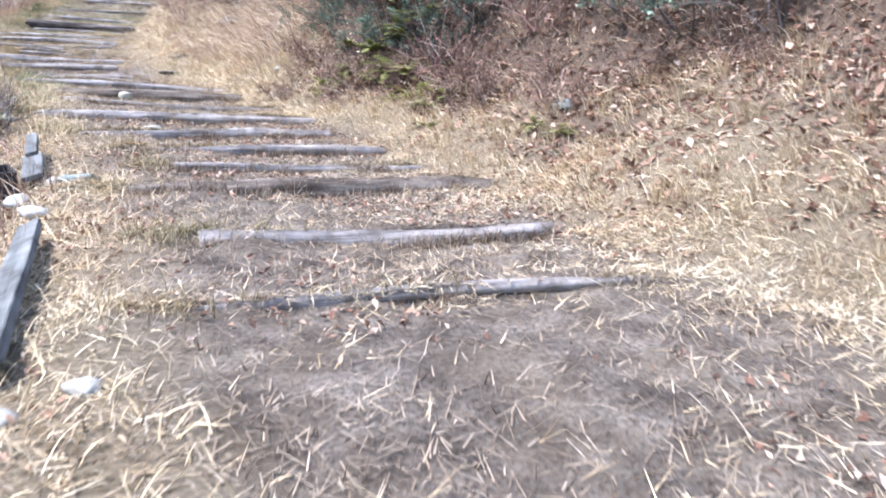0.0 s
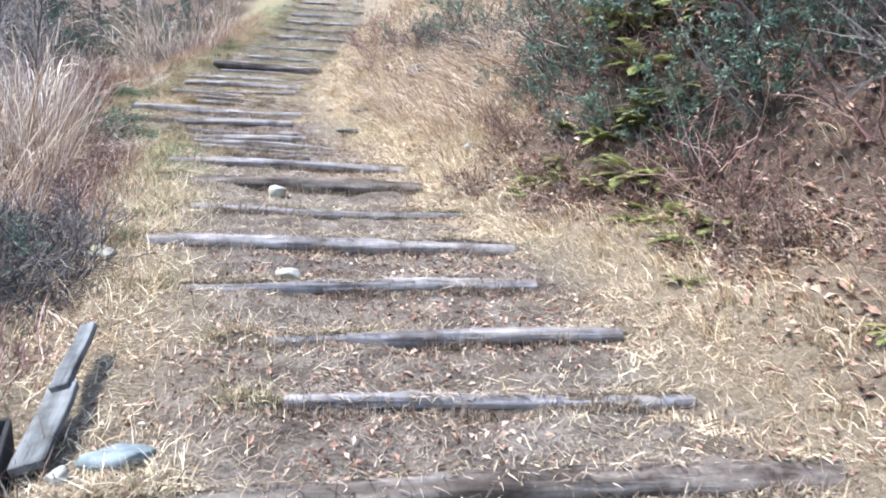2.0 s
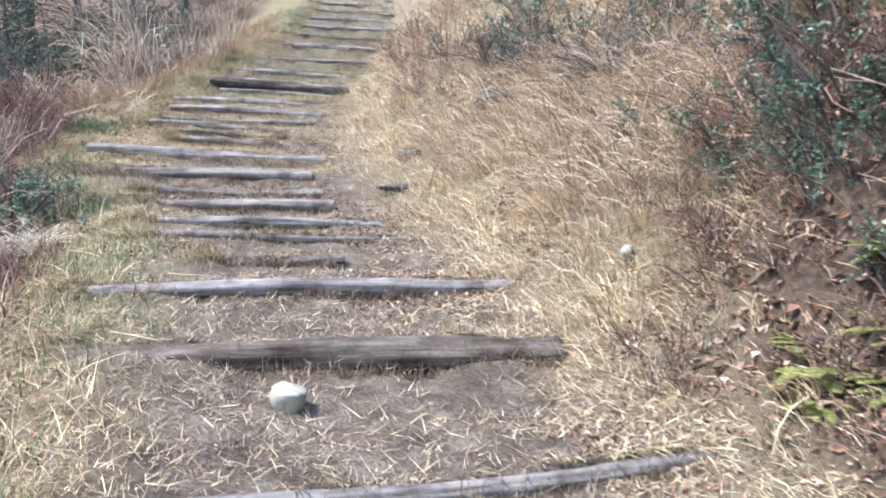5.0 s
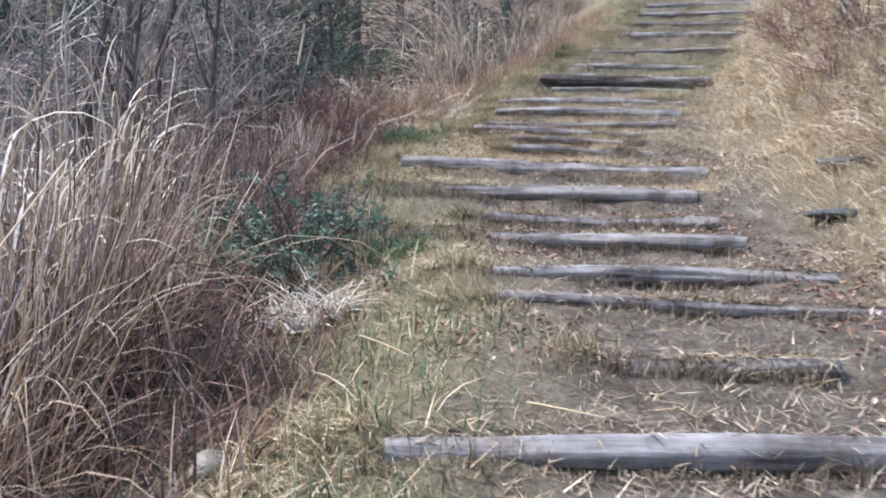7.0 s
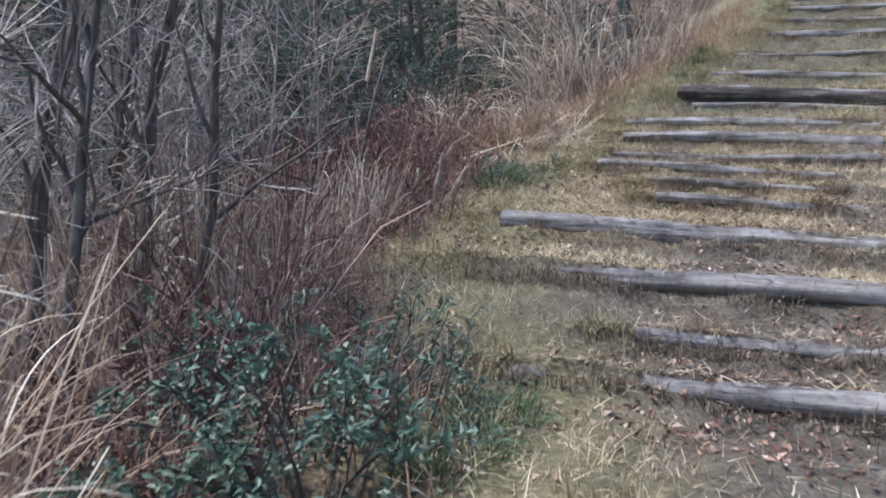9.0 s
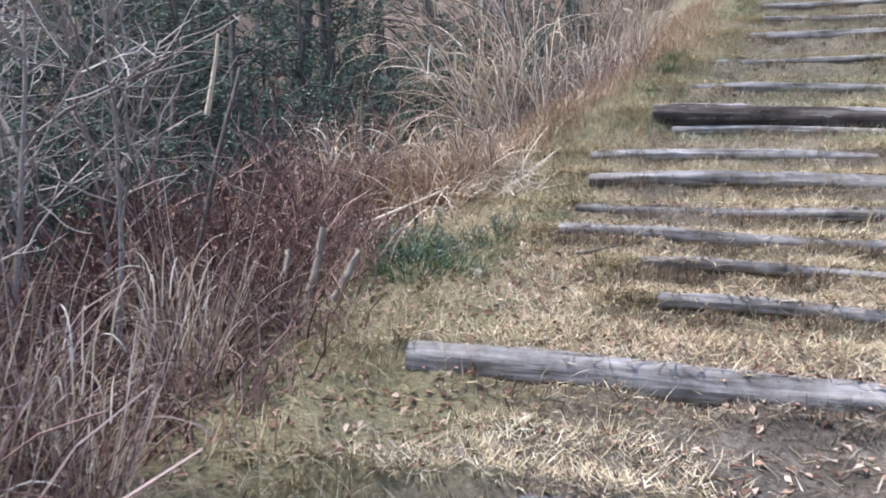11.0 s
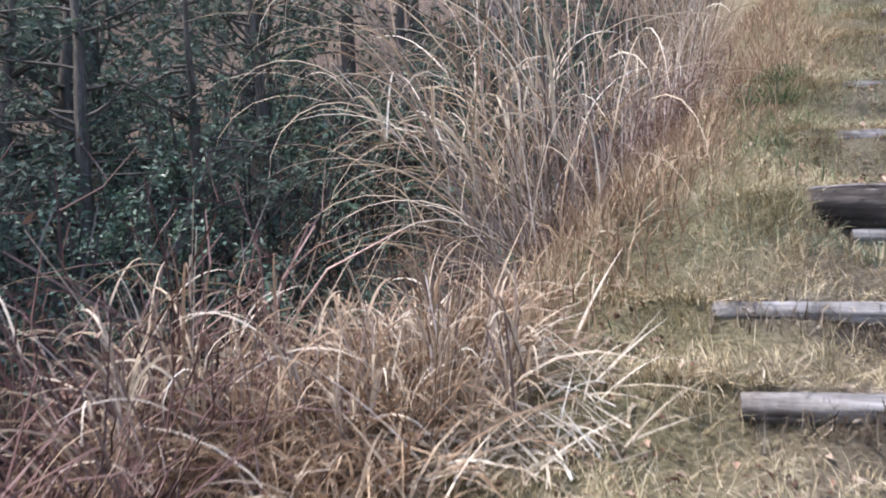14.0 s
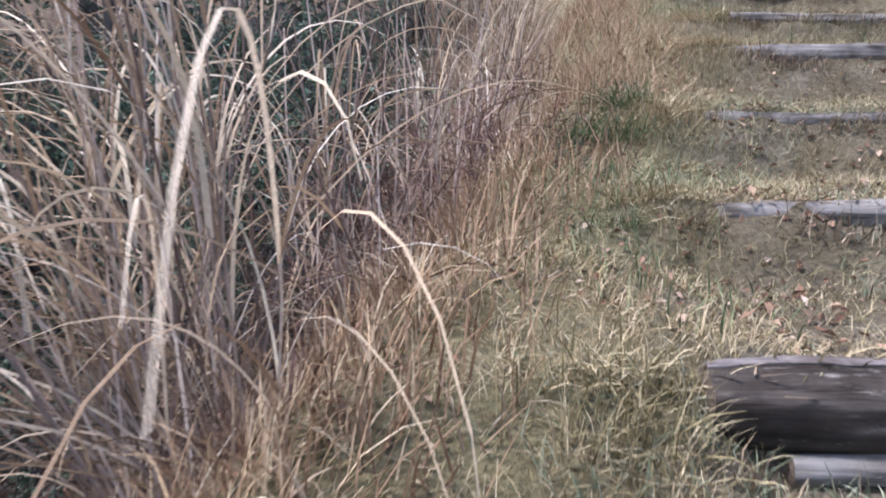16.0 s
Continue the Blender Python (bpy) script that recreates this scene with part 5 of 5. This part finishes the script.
def bank_straw():
    rng = np.random.default_rng(91)

    def keep(x, y):
        d = x - right_edge(y)
        leafy = smooth(11.5, 10.0, y) * smooth(-0.5 - 1.2 * smooth(7.4, 6.0, y), 0.1, past_foot(x, y) + 0.5 * vnoise(x, y, 1.4, 38))
        return smooth(-0.35, 0.25, d) * (1 - smooth(2.6, 3.8, d)) * (0.55 + 0.45 * vnoise(x, y, 2.2, 21)) * (1 - 0.55 * leafy)

    x, y = scatter(rng, 250000, -0.2, 6.5, 0.8, 27.0, keep)
    n = len(x)
    tuft = vnoise(x, y, 3.5, 22)
    head = np.pi + 0.9 * vnoise(x, y, 1.5, 23) + rng.normal(0, 0.75, n)
    length = rng.uniform(0.10, 0.40, n) * (0.6 + 0.45 * smooth(0.0, 1.4, x - right_edge(y))) * (0.62 + 0.38 * smooth(8.0, 12.0, y))
    v = ribbon(lie(x, y, -0.01), head, length, rng.uniform(0.0035, 0.0075, n), np.clip(rng.normal(0.95, 0.35, n) - 0.25 * tuft, 0.0, 1.45), rng.uniform(0.2, 1.3, n), 2, 0.9, rng)
    stuff("bank_straw", v, M_STRAW, "golden dry grass draped down the bank", "dry grass")
    cx, cy = scatter(rng, 2900, 0.2, 6.0, 1.5, 27.0, lambda x, y: smooth(0.0, 0.4, x - right_edge(y)) * (1 - smooth(3.0, 4.2, x - right_edge(y))) * (1 - 0.85 * smooth(11.5, 10.0, y) * smooth(-0.6, 0.0, past_foot(x, y))))
    k = 23
    n = len(cx) * k
    size = np.repeat(rng.uniform(0.6, 1.3, len(cx)), k)
    x, y = np.repeat(cx, k) + rng.normal(0, 0.035, n), np.repeat(cy, k) + rng.normal(0, 0.035, n)
    v = ribbon(lie(x, y, -0.01), np.repeat(np.pi + rng.normal(0, 0.5, len(cx)), k) + rng.normal(0, 0.8, n), rng.uniform(0.14, 0.36, n) * size * (0.65 + 0.35 * smooth(8.0, 12.0, y)), rng.uniform(0.004, 0.009, n), rng.uniform(0.05, 0.8, n), rng.uniform(0.4, 1.9, n), 3, 0.9, rng)
    stuff("straw_tufts", v, M_STRAW, "tufts of bleached dry grass on the bank", "dry grass")
    x, y = scatter(rng, 32000, 0.2, 6.0, 9.5, 27.0, lambda x, y: smooth(0.3, 0.9, x - right_edge(y)) * (1 - smooth(3.0, 4.5, x - right_edge(y))) * smooth(-0.15, 0.5, vnoise(x, y, 0.8, 24)))
    n = len(x)
    v = ribbon(lie(x, y, -0.01), np.pi + rng.normal(0, 0.8, n), rng.uniform(0.35, 0.8, n), rng.uniform(0.008, 0.015, n), rng.uniform(0.1, 0.8, n), rng.uniform(0.8, 2.2, n), 5, 0.9, rng)
    stuff("long_bank_grass", v, M_REED, "long pale dead grass hanging over the bank", "dry grass")


def trail_litter():
    rng = np.random.default_rng(92)

    def keep(x, y):
        inside = smooth(-0.3, 0.1, x - left_edge(y)) * smooth(-0.5, 0.0, right_edge(y) + 0.2 - x)
        return inside * (0.5 + 0.5 * vnoise(x, y, 1.7, 25)) * (1 - 0.6 * smooth(19.5, 21.5, y)) * (1 - 0.5 * smooth(11.5, 13.0, y) * (1 - smooth(15.8, 16.8, y))) * (1 - 0.7 * smooth(9, 12, y) * smooth(0.9, 0.5, x - left_edge(y)))

    x, y = scatter(rng, 260000, -3.2, 3.4, 0.8, 26.0, keep)
    n = len(x)
    a = rng.uniform(0, 6.28, n)
    L = rng.uniform(0.02, 0.10, n)
    w = rng.uniform(0.0009, 0.0024, n)
    x2, y2 = x + np.cos(a) * L, y + np.sin(a) * L
    p = np.minimum(height(x, y), 99) + rng.uniform(0.002, 0.016, n)
    q = height(x2, y2)
    q = np.where(np.abs(q - p) > 0.5 * L, p, q) + rng.uniform(0.002, 0.02, n)
    sx, sy = -np.sin(a) * w, np.cos(a) * w
    v = np.stack([np.stack([x - sx, y - sy, p], -1), np.stack([x + sx, y + sy, p], -1), np.stack([x2 + sx * 0.6, y2 + sy * 0.6, q], -1), np.stack([x2 - sx * 0.6, y2 - sy * 0.6, q], -1)], 1)
    stuff("straw_litter", (v.reshape(-1, 3), np.arange(4 * n).reshape(n, 4)), M_LITTER, "broken straw and stalks trodden into the trail", "litter")
    x, y = scatter(rng, 200000, -3.2, 3.4, 0.8, 26.0, lambda x, y: keep(x, y) * (0.5 + 0.5 * vnoise(x, y, 3.1, 36)))
    n = len(x)
    v = ribbon(lie(x, y, -0.004), rng.uniform(0, 6.28, n), rng.uniform(0.025, 0.075, n), rng.uniform(0.004, 0.009, n), rng.uniform(0.4, 1.4, n), np.zeros(n), 1, 0.9, rng)
    stuff("trail_stubble", v, M_LITTER, "short trodden grass stubble on the trail", "dry grass")


def trodden_mat():
    """Short lying straw spread over the trail, thickest towards both edges."""
    rng = np.random.default_rng(101)

    def keep(x, y):
        a, b = x - left_edge(y), right_edge(y) - x
        near = np.maximum(smooth(0.9, 0.1, b), 0.9 * smooth(0.7, 0.05, a))
        return smooth(-0.3, 0.0, a) * smooth(-0.5, -0.1, b) * (0.22 + 0.78 * near) * (1 - 0.75 * smooth(11.5, 13.0, y)) * smooth(-0.7, 0.5, vnoise(x, y, 1.6, 44) + 0.5 * vnoise(x, y, 5.0, 45))

    x, y = scatter(rng, 230000, -2.6, 3.4, 0.8, 17.0, keep)
    n = len(x)
    v = ribbon(lie(x, y, 0.0), rng.uniform(0, 6.28, n), rng.uniform(0.03, 0.12, n), rng.uniform(0.0025, 0.006, n), rng.uniform(0.9, 1.55, n), np.zeros(n), 1, 0.9, rng)
    stuff("trodden_mat", v, M_STRAW, "flattened straw matted over the trail edges", "dry grass")


def dead_leaves():
    rng = np.random.default_rng(93)

    def keep(x, y):
        d, e = x - right_edge(y), left_edge(y) - x
        right = (0.15 + 0.85 * smooth(-0.7 - 1.2 * smooth(7.4, 6.0, y), -0.1, past_foot(x, y) + 0.5 * vnoise(x, y, 1.2, 31))) * smooth(0.1, 0.6, d) * (1 - smooth(3, 4.5, d)) * smooth(12.0, 10.5, y)
        left = smooth(-0.4, 0.2, e) * (1 - smooth(1.6, 2.6, e)) * 0.4
        path = 0.55 * smooth(-0.3, 0.3, vnoise(x, y, 1.1, 26))
        return np.maximum(np.maximum(right, left), path)

    x, y = scatter(rng, 210000, -5.5, 6.5, 1.0, 25.0, keep)
    n = len(x)
    big = 1 + 0.9 * smooth(0.1, 0.7, x - right_edge(y))
    stuff("dead_leaves", leaves(lie(x, y, 0.008), rng.uniform(0.018, 0.052, n) * big, rng, 0.5, 0.55, 0.35), M_DEAD, "curled brown dead leaves on the ground", "leaf litter")


def on_log(x, y):
    """1 on the logs and just before them, where little grass grows."""
    m = np.zeros(np.shape(x), bool)
    for xl, yl, xr, yr, z, r in LOGS:
        k = (x - xl) / (xr - xl)
        d = y - yl - (yr - yl) * k
        m |= (k > 0.01) & (k < 1.0) & (d > -r - 0.10) & (d < r + 0.02)
    return m.astype(float)


def verge_grass():
    rng = np.random.default_rng(94)

    def keep(x, y):
        e = x - left_edge(y)
        side = smooth(-0.45, -0.05, e) * (1 - smooth(0.45, 0.95, e)) * smooth(6.0, 9.5, y)
        tread = 0.55 * smooth(19.0, 21.5, y) * smooth(0, 0.2, e) * smooth(0.1, 0.4, right_edge(y) + 0.3 - x)
        low = 0.10 * smooth(10, 13, y) * smooth(0, 0.2, e) * smooth(0.1, 0.4, right_edge(y) + 0.3 - x)
        return np.maximum(np.maximum(side, tread), low) * (0.62 + 0.38 * vnoise(x, y, 2.5, 27)) * (1 - 0.85 * on_log(x, y))

    x, y = scatter(rng, 200000, -3.7, 1.6, 7.0, 28.0, keep)
    n = len(x)
    hgt = rng.uniform(0.03, 0.11, n) * (0.8 + 0.6 * vnoise(x, y, 1.8, 28))
    v = ribbon(lie(x, y, -0.005), rng.uniform(0, 6.28, n), np.maximum(hgt, 0.04) * 1.2, rng.uniform(0.0022, 0.0045, n), rng.uniform(0.3, 1.35, n), rng.uniform(0.1, 1.2, n), 2, 0.9, rng)
    stuff("verge_grass", v, M_VERGE, "short yellow-green grass along the trail edge", "grass")
    cx, cy = scatter(rng, 17000, -3.3, 0.9, 17.0, 27.0, lambda x, y: smooth(-0.35, 0.0, x - left_edge(y)) * smooth(0.1, 0.4, right_edge(y) + 0.3 - x) * (0.25 + 0.75 * np.maximum(smooth(18.6, 20.0, y), 1 - smooth(0.25, 0.7, x - left_edge(y)))) * (0.6 + 0.4 * vnoise(x, y, 2.0, 41)) * (1 - 0.8 * on_log(x, y)))
    k = 13
    n = len(cx) * k
    size = np.repeat(rng.uniform(0.5, 1.25, len(cx)) * (0.9 + 0.5 * vnoise(cx, cy, 1.6, 42)), k)
    x, y = np.repeat(cx, k) + rng.normal(0, 0.028, n), np.repeat(cy, k) + rng.normal(0, 0.028, n)
    v = ribbon(lie(x, y, -0.008), np.repeat(rng.uniform(0, 6.28, len(cx)), k) + rng.normal(0, 1.0, n), rng.uniform(0.06, 0.15, n) * size, rng.uniform(0.0018, 0.0036, n), rng.uniform(0.3, 1.2, n), rng.uniform(0.3, 1.3, n), 2, 0.9, rng)
    stuff("turf_tufts", v, M_VERGE, "soft matted olive-tan tufts covering the upper steps", "grass")
    x, y = scatter(rng, 110000, -3.0, 0.6, 16.0, 20.0, lambda x, y: 0.8 * smooth(0, 0.3, x - left_edge(y)) * smooth(0, 0.3, right_edge(y) + 0.2 - x) * smooth(-0.4, 0.4, vnoise(x, y, 1.1, 40)))
    n = len(x)
    v = ribbon(lie(x, y, -0.003), rng.uniform(0, 6.28, n), rng.uniform(0.03, 0.09, n), rng.uniform(0.0025, 0.0055, n), rng.uniform(0.7, 1.5, n), rng.uniform(0.0, 0.6, n), 1, 0.9, rng)
    stuff("trodden_straw", v, M_STRAW, "pale trodden straw over the earth steps", "dry grass")
    x, y = scatter(rng, 60000, -3.5, 1.5, 9.0, 29.0, lambda x, y: keep(x, y) * smooth(0.15, 0.6, vnoise(x, y, 1.2, 29)))
    n = len(x)
    v = ribbon(lie(x, y, -0.005), rng.uniform(0, 6.28, n), rng.uniform(0.05, 0.16, n), rng.uniform(0.005, 0.009, n), rng.uniform(0.0, 0.6, n), rng.uniform(0.2, 1.3, n), 3, 0.9, rng)
    stuff("green_grass", v, M_GREEN, "fresh green grass patches between the logs", "grass")


def sage_grass():
    """Short grey-green grass on the treads of the upper flight."""
    rng = np.random.default_rng(102)
    x, y = scatter(rng, 60000, -2.2, 1.8, 20.6, 29.0, lambda x, y: smooth(0.1, 0.5, x - left_edge(y)) * smooth(0.0, 0.4, right_edge(y) - x) * smooth(-0.1, 0.5, vnoise(x, y, 1.5, 53) + 0.3 * vnoise(x, y, 5.0, 54)))
    n = len(x)
    v = ribbon(lie(x, y, -0.005), rng.uniform(0, 6.28, n), rng.uniform(0.04, 0.11, n), rng.uniform(0.003, 0.007, n), rng.uniform(0.2, 1.2, n), rng.uniform(0.2, 1.2, n), 2, 0.9, rng)
    stuff("sage_grass", v, M_SAGE, "short grey-green grass on the upper treads", "grass")


def log_fringe():
    """Dry grass growing against the foot of the logs."""
    rng = np.random.default_rng(95)
    xs, ys = [], []
    for xl, yl, xr, yr, z, r in LOGS:
        n = 1300
        k = rng.uniform(-0.02, 1.05, n)
        ok = vnoise(k * 6, np.full(n, yl), 1.0, 33) > rng.uniform(-0.5, 0.9, n)
        xs.append((xl + (xr - xl) * k)[ok])
        ys.append((yl + (yr - yl) * k - r - rng.uniform(0.0, 0.07, n))[ok])
    x, y = np.concatenate(xs), np.concatenate(ys)
    n = len(x)
    v = ribbon(lie(x, y, -0.01), rng.normal(-1.57, 1.0, n), rng.uniform(0.04, 0.13, n), rng.uniform(0.004, 0.008, n), rng.uniform(0.0, 0.8, n), rng.uniform(0.3, 1.7, n), 2, 0.9, rng)
    stuff("log_foot_grass", v, M_LITTER, "dry grass growing at the foot of the logs", "grass")
    px, py = [], []
    for xl, yl, xr, yr, z, r in LOGS:
        n = 480 if r > 0.095 else 190 if yl > 14 else 140
        px.append(xl + rng.normal(-0.16, 0.10, n))
        py.append(yl + rng.normal(-0.02, 0.10, n))
    x, y = np.concatenate(px), np.concatenate(py)
    n = len(x)
    v = ribbon(lie(x, y, -0.01), rng.normal(-1.7, 1.1, n), rng.uniform(0.07, 0.2, n), rng.uniform(0.003, 0.006, n), rng.uniform(0.0, 1.0, n), rng.uniform(0.4, 1.6, n), 3, 0.9, rng)
    stuff("log_end_grass", v, M_VERGE, "grass tufts closing round the ends of the logs", "grass")
    base = []
    for xl, yl, xr, yr, z, r in LOGS:
        n = 900
        k = rng.uniform(-0.2, 1.05, n)
        ok = (vnoise(k * 5, np.full(n, yl), 1.0, 43) > rng.uniform(-0.3, 0.9, n)) | (k < 0)
        px, py = xl + (xr - xl) * k, yl + (yr - yl) * k + r * rng.uniform(0.3, 1.3, n)
        past = height(px, py) - 0.01
        at = np.stack([px, py, np.where(k < 0, past, np.maximum(past, z - 0.012 - sink(r, yl, k)))], -1)
        base.append(at[ok])
    base = np.concatenate(base)
    n = len(base)
    v = ribbon(base, rng.normal(-1.57, 0.8, n), rng.uniform(0.05, 0.15, n), rng.uniform(0.003, 0.007, n), rng.uniform(0.5, 1.3, n), rng.uniform(0.4, 1.5, n), 3, 0.9, rng)
    stuff("overhanging_grass", v, M_VERGE, "matted dry grass hanging over the logs", "grass")


def left_straw():
    """Bent pale reeds heaped between verge and thicket, with cut stubble above."""
    rng = np.random.default_rng(96)
    x, y = scatter(rng, 4600, -4.4, -1.9, 18.6, 20.0, lambda x, y: smooth(-0.25, 0.1, left_edge(y) - x) * (1 - smooth(0.8, 1.4, left_edge(y) - x)) * smooth(0.0, 0.5, vnoise(x, y, 1.1, 34) + 0.5 * smooth(18.4, 19.0, y)))
    n = len(x)
    v = ribbon(lie(x, y, 0.0), rng.uniform(0, 6.28, n), rng.uniform(0.15, 0.6, n), rng.uniform(0.008, 0.018, n), rng.uniform(0.3, 1.5, n), rng.uniform(0.2, 1.9, n), 5, 0.9, rng)
    stuff("bent_reeds", v, M_REED, "heap of bent bleached reeds at the thicket edge", "dry grass")
    x, y = scatter(rng, 5200, -4.2, -2.0, 18.9, 19.8, lambda x, y: smooth(-0.2, 0.15, left_edge(y) - x) * (1 - smooth(0.7, 1.3, left_edge(y) - x)))
    n = len(x)
    v = ribbon(lie(x, y, 0.0), rng.uniform(0, 6.28, n), rng.uniform(0.15, 0.55, n), rng.uniform(0.006, 0.012, n), rng.uniform(0.2, 1.4, n), rng.uniform(0.4, 2.2, n), 5, 0.9, rng)
    stuff("rusty_tangle", v, M_RUST, "rusty tangle of withered grass among bent reeds", "dry grass")
    x, y = scatter(rng, 24000, -4.0, -0.8, 19.8, 27.0, lambda x, y: smooth(-0.45, 0.1, left_edge(y) - x) * (1 - smooth(0.25, 0.7, left_edge(y) - x)))
    n = len(x)
    v = ribbon(lie(x, y, -0.01), rng.uniform(0, 6.28, n), rng.uniform(0.06, 0.32, n), rng.uniform(0.004, 0.009, n), rng.uniform(0.0, 0.8, n), rng.uniform(0.0, 1.2, n), 2, 0.9, rng)
    stuff("stubble", v, M_RUST, "upright brown stubble of cut reeds", "dry grass")
    x, y = scatter(rng, 15000, -4.0, -1.6, 19.7, 23.0, lambda x, y: smooth(-0.2, 0.1, left_edge(y) - x) * (1 - smooth(0.15, 0.42, left_edge(y) - x)) * (0.5 + 0.5 * vnoise(x, y, 2.6, 52)))
    n = len(x)
    v = ribbon(lie(x, y, -0.01), rng.uniform(0, 6.28, n), rng.uniform(0.08, 0.30, n), rng.uniform(0.004, 0.009, n), rng.uniform(0.0, 0.9, n), rng.uniform(0.1, 1.6, n), 3, 0.9, rng)
    stuff("edge_grass", v, M_TAN, "dense warm tan grass along the thicket edge", "dry grass")
    x, y = scatter(rng, 66000, -4.5, 0.4, 0.8, 14.5, lambda x, y: smooth(-0.75, -0.2, left_edge(y) - x) * (1 - smooth(1.2, 2.2, left_edge(y) - x)) * (0.55 + 0.45 * vnoise(x, y, 2.0, 35)) * (1 - 0.9 * smooth(9.0, 11.5, y)))
    n = len(x)
    v = ribbon(lie(x, y, -0.005), rng.uniform(0, 6.28, n), rng.uniform(0.06, 0.26, n) * (0.5 + 0.5 * smooth(4.5, 7.5, y)), rng.uniform(0.003, 0.007, n), rng.uniform(0.3, 1.4, n), rng.uniform(0.2, 1.2, n), 3, 0.9, rng)
    stuff("verge_straw", v, M_STRAW, "matted dry straw on the trail verge", "dry grass")


def undergrowth():
    """Dead stalks, rusty grass and pale blades on the floor of the thicket."""
    rng = np.random.default_rng(97)
    inside = lambda x, y: smooth(-0.15, 0.1, left_edge(y) - x) * (1 - smooth(2.0, 3.2, left_edge(y) - x)) * (1 - 0.3 * smooth(12.0, 12.5, y) * (1 - smooth(13.8, 14.4, y))) * (1 - 0.85 * smooth(19.2, 20.0, y)) * (1 - 0.8 * smooth(6.9, 7.2, y) * (1 - smooth(8.6, 8.9, y)))
    for name, mat, count, label in (("rusty_undergrowth", M_RUST, 30000, "rusty dead grass on the thicket floor"), ("pale_undergrowth", M_REED, 15000, "pale dead stalks standing in the thicket"), ("red_undergrowth", M_TWIG, 30000, "fine reddish twigs filling the thicket")):
        x, y = scatter(rng, count, -6.2, 0.2, 4.0, 24.0, lambda x, y: inside(x, y) * (0.5 + 0.5 * vnoise(x, y, 1.0, len(name))) * (1 - 0.8 * smooth(14.0, 15.0, y) * (1 - smooth(18.8, 19.6, y)) * (name != "red_undergrowth")))
        n = len(x)
        tall = rng.uniform(0.12, 0.55, n) * (0.6 + 0.4 * smooth(0, 0.8, left_edge(y) - x))
        v = ribbon(lie(x, y, -0.01), rng.uniform(0, 6.28, n), tall, rng.uniform(0.005, 0.012, n), rng.uniform(0.0, 0.9, n), rng.uniform(0.0, 1.6, n), 3, 0.9, rng)
        stuff(name, v, mat, label, "undergrowth")


def straw_heap(x, y, r, count, seed, mat):
    rng = np.random.default_rng(seed)
    a, d = rng.uniform(0, 6.28, count), r * np.sqrt(rng.uniform(0, 1, count))
    px, py = x + d * np.cos(a), y + d * np.sin(a)
    v = ribbon(lie(px, py, 0.03), rng.uniform(0, 6.28, count), rng.uniform(0.12, 0.35, count), rng.uniform(0.006, 0.012, count), rng.uniform(0.7, 1.4, count), rng.uniform(0.0, 0.9, count), 3, 0.9, rng)
    stuff("straw_heap", v, mat, "small heap of bleached straw at the thicket edge", "dry grass")


undergrowth()
straw_heap(-1.76, 12.80, 0.20, 230, 98, M_WHITESTRAW)
straw_heap(-2.7, 19.4, 0.35, 320, 99, M_PALE)
log_litter()
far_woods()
bank_straw()
trail_litter()
trodden_mat()
dead_leaves()
verge_grass()
sage_grass()
log_fringe()
left_straw()
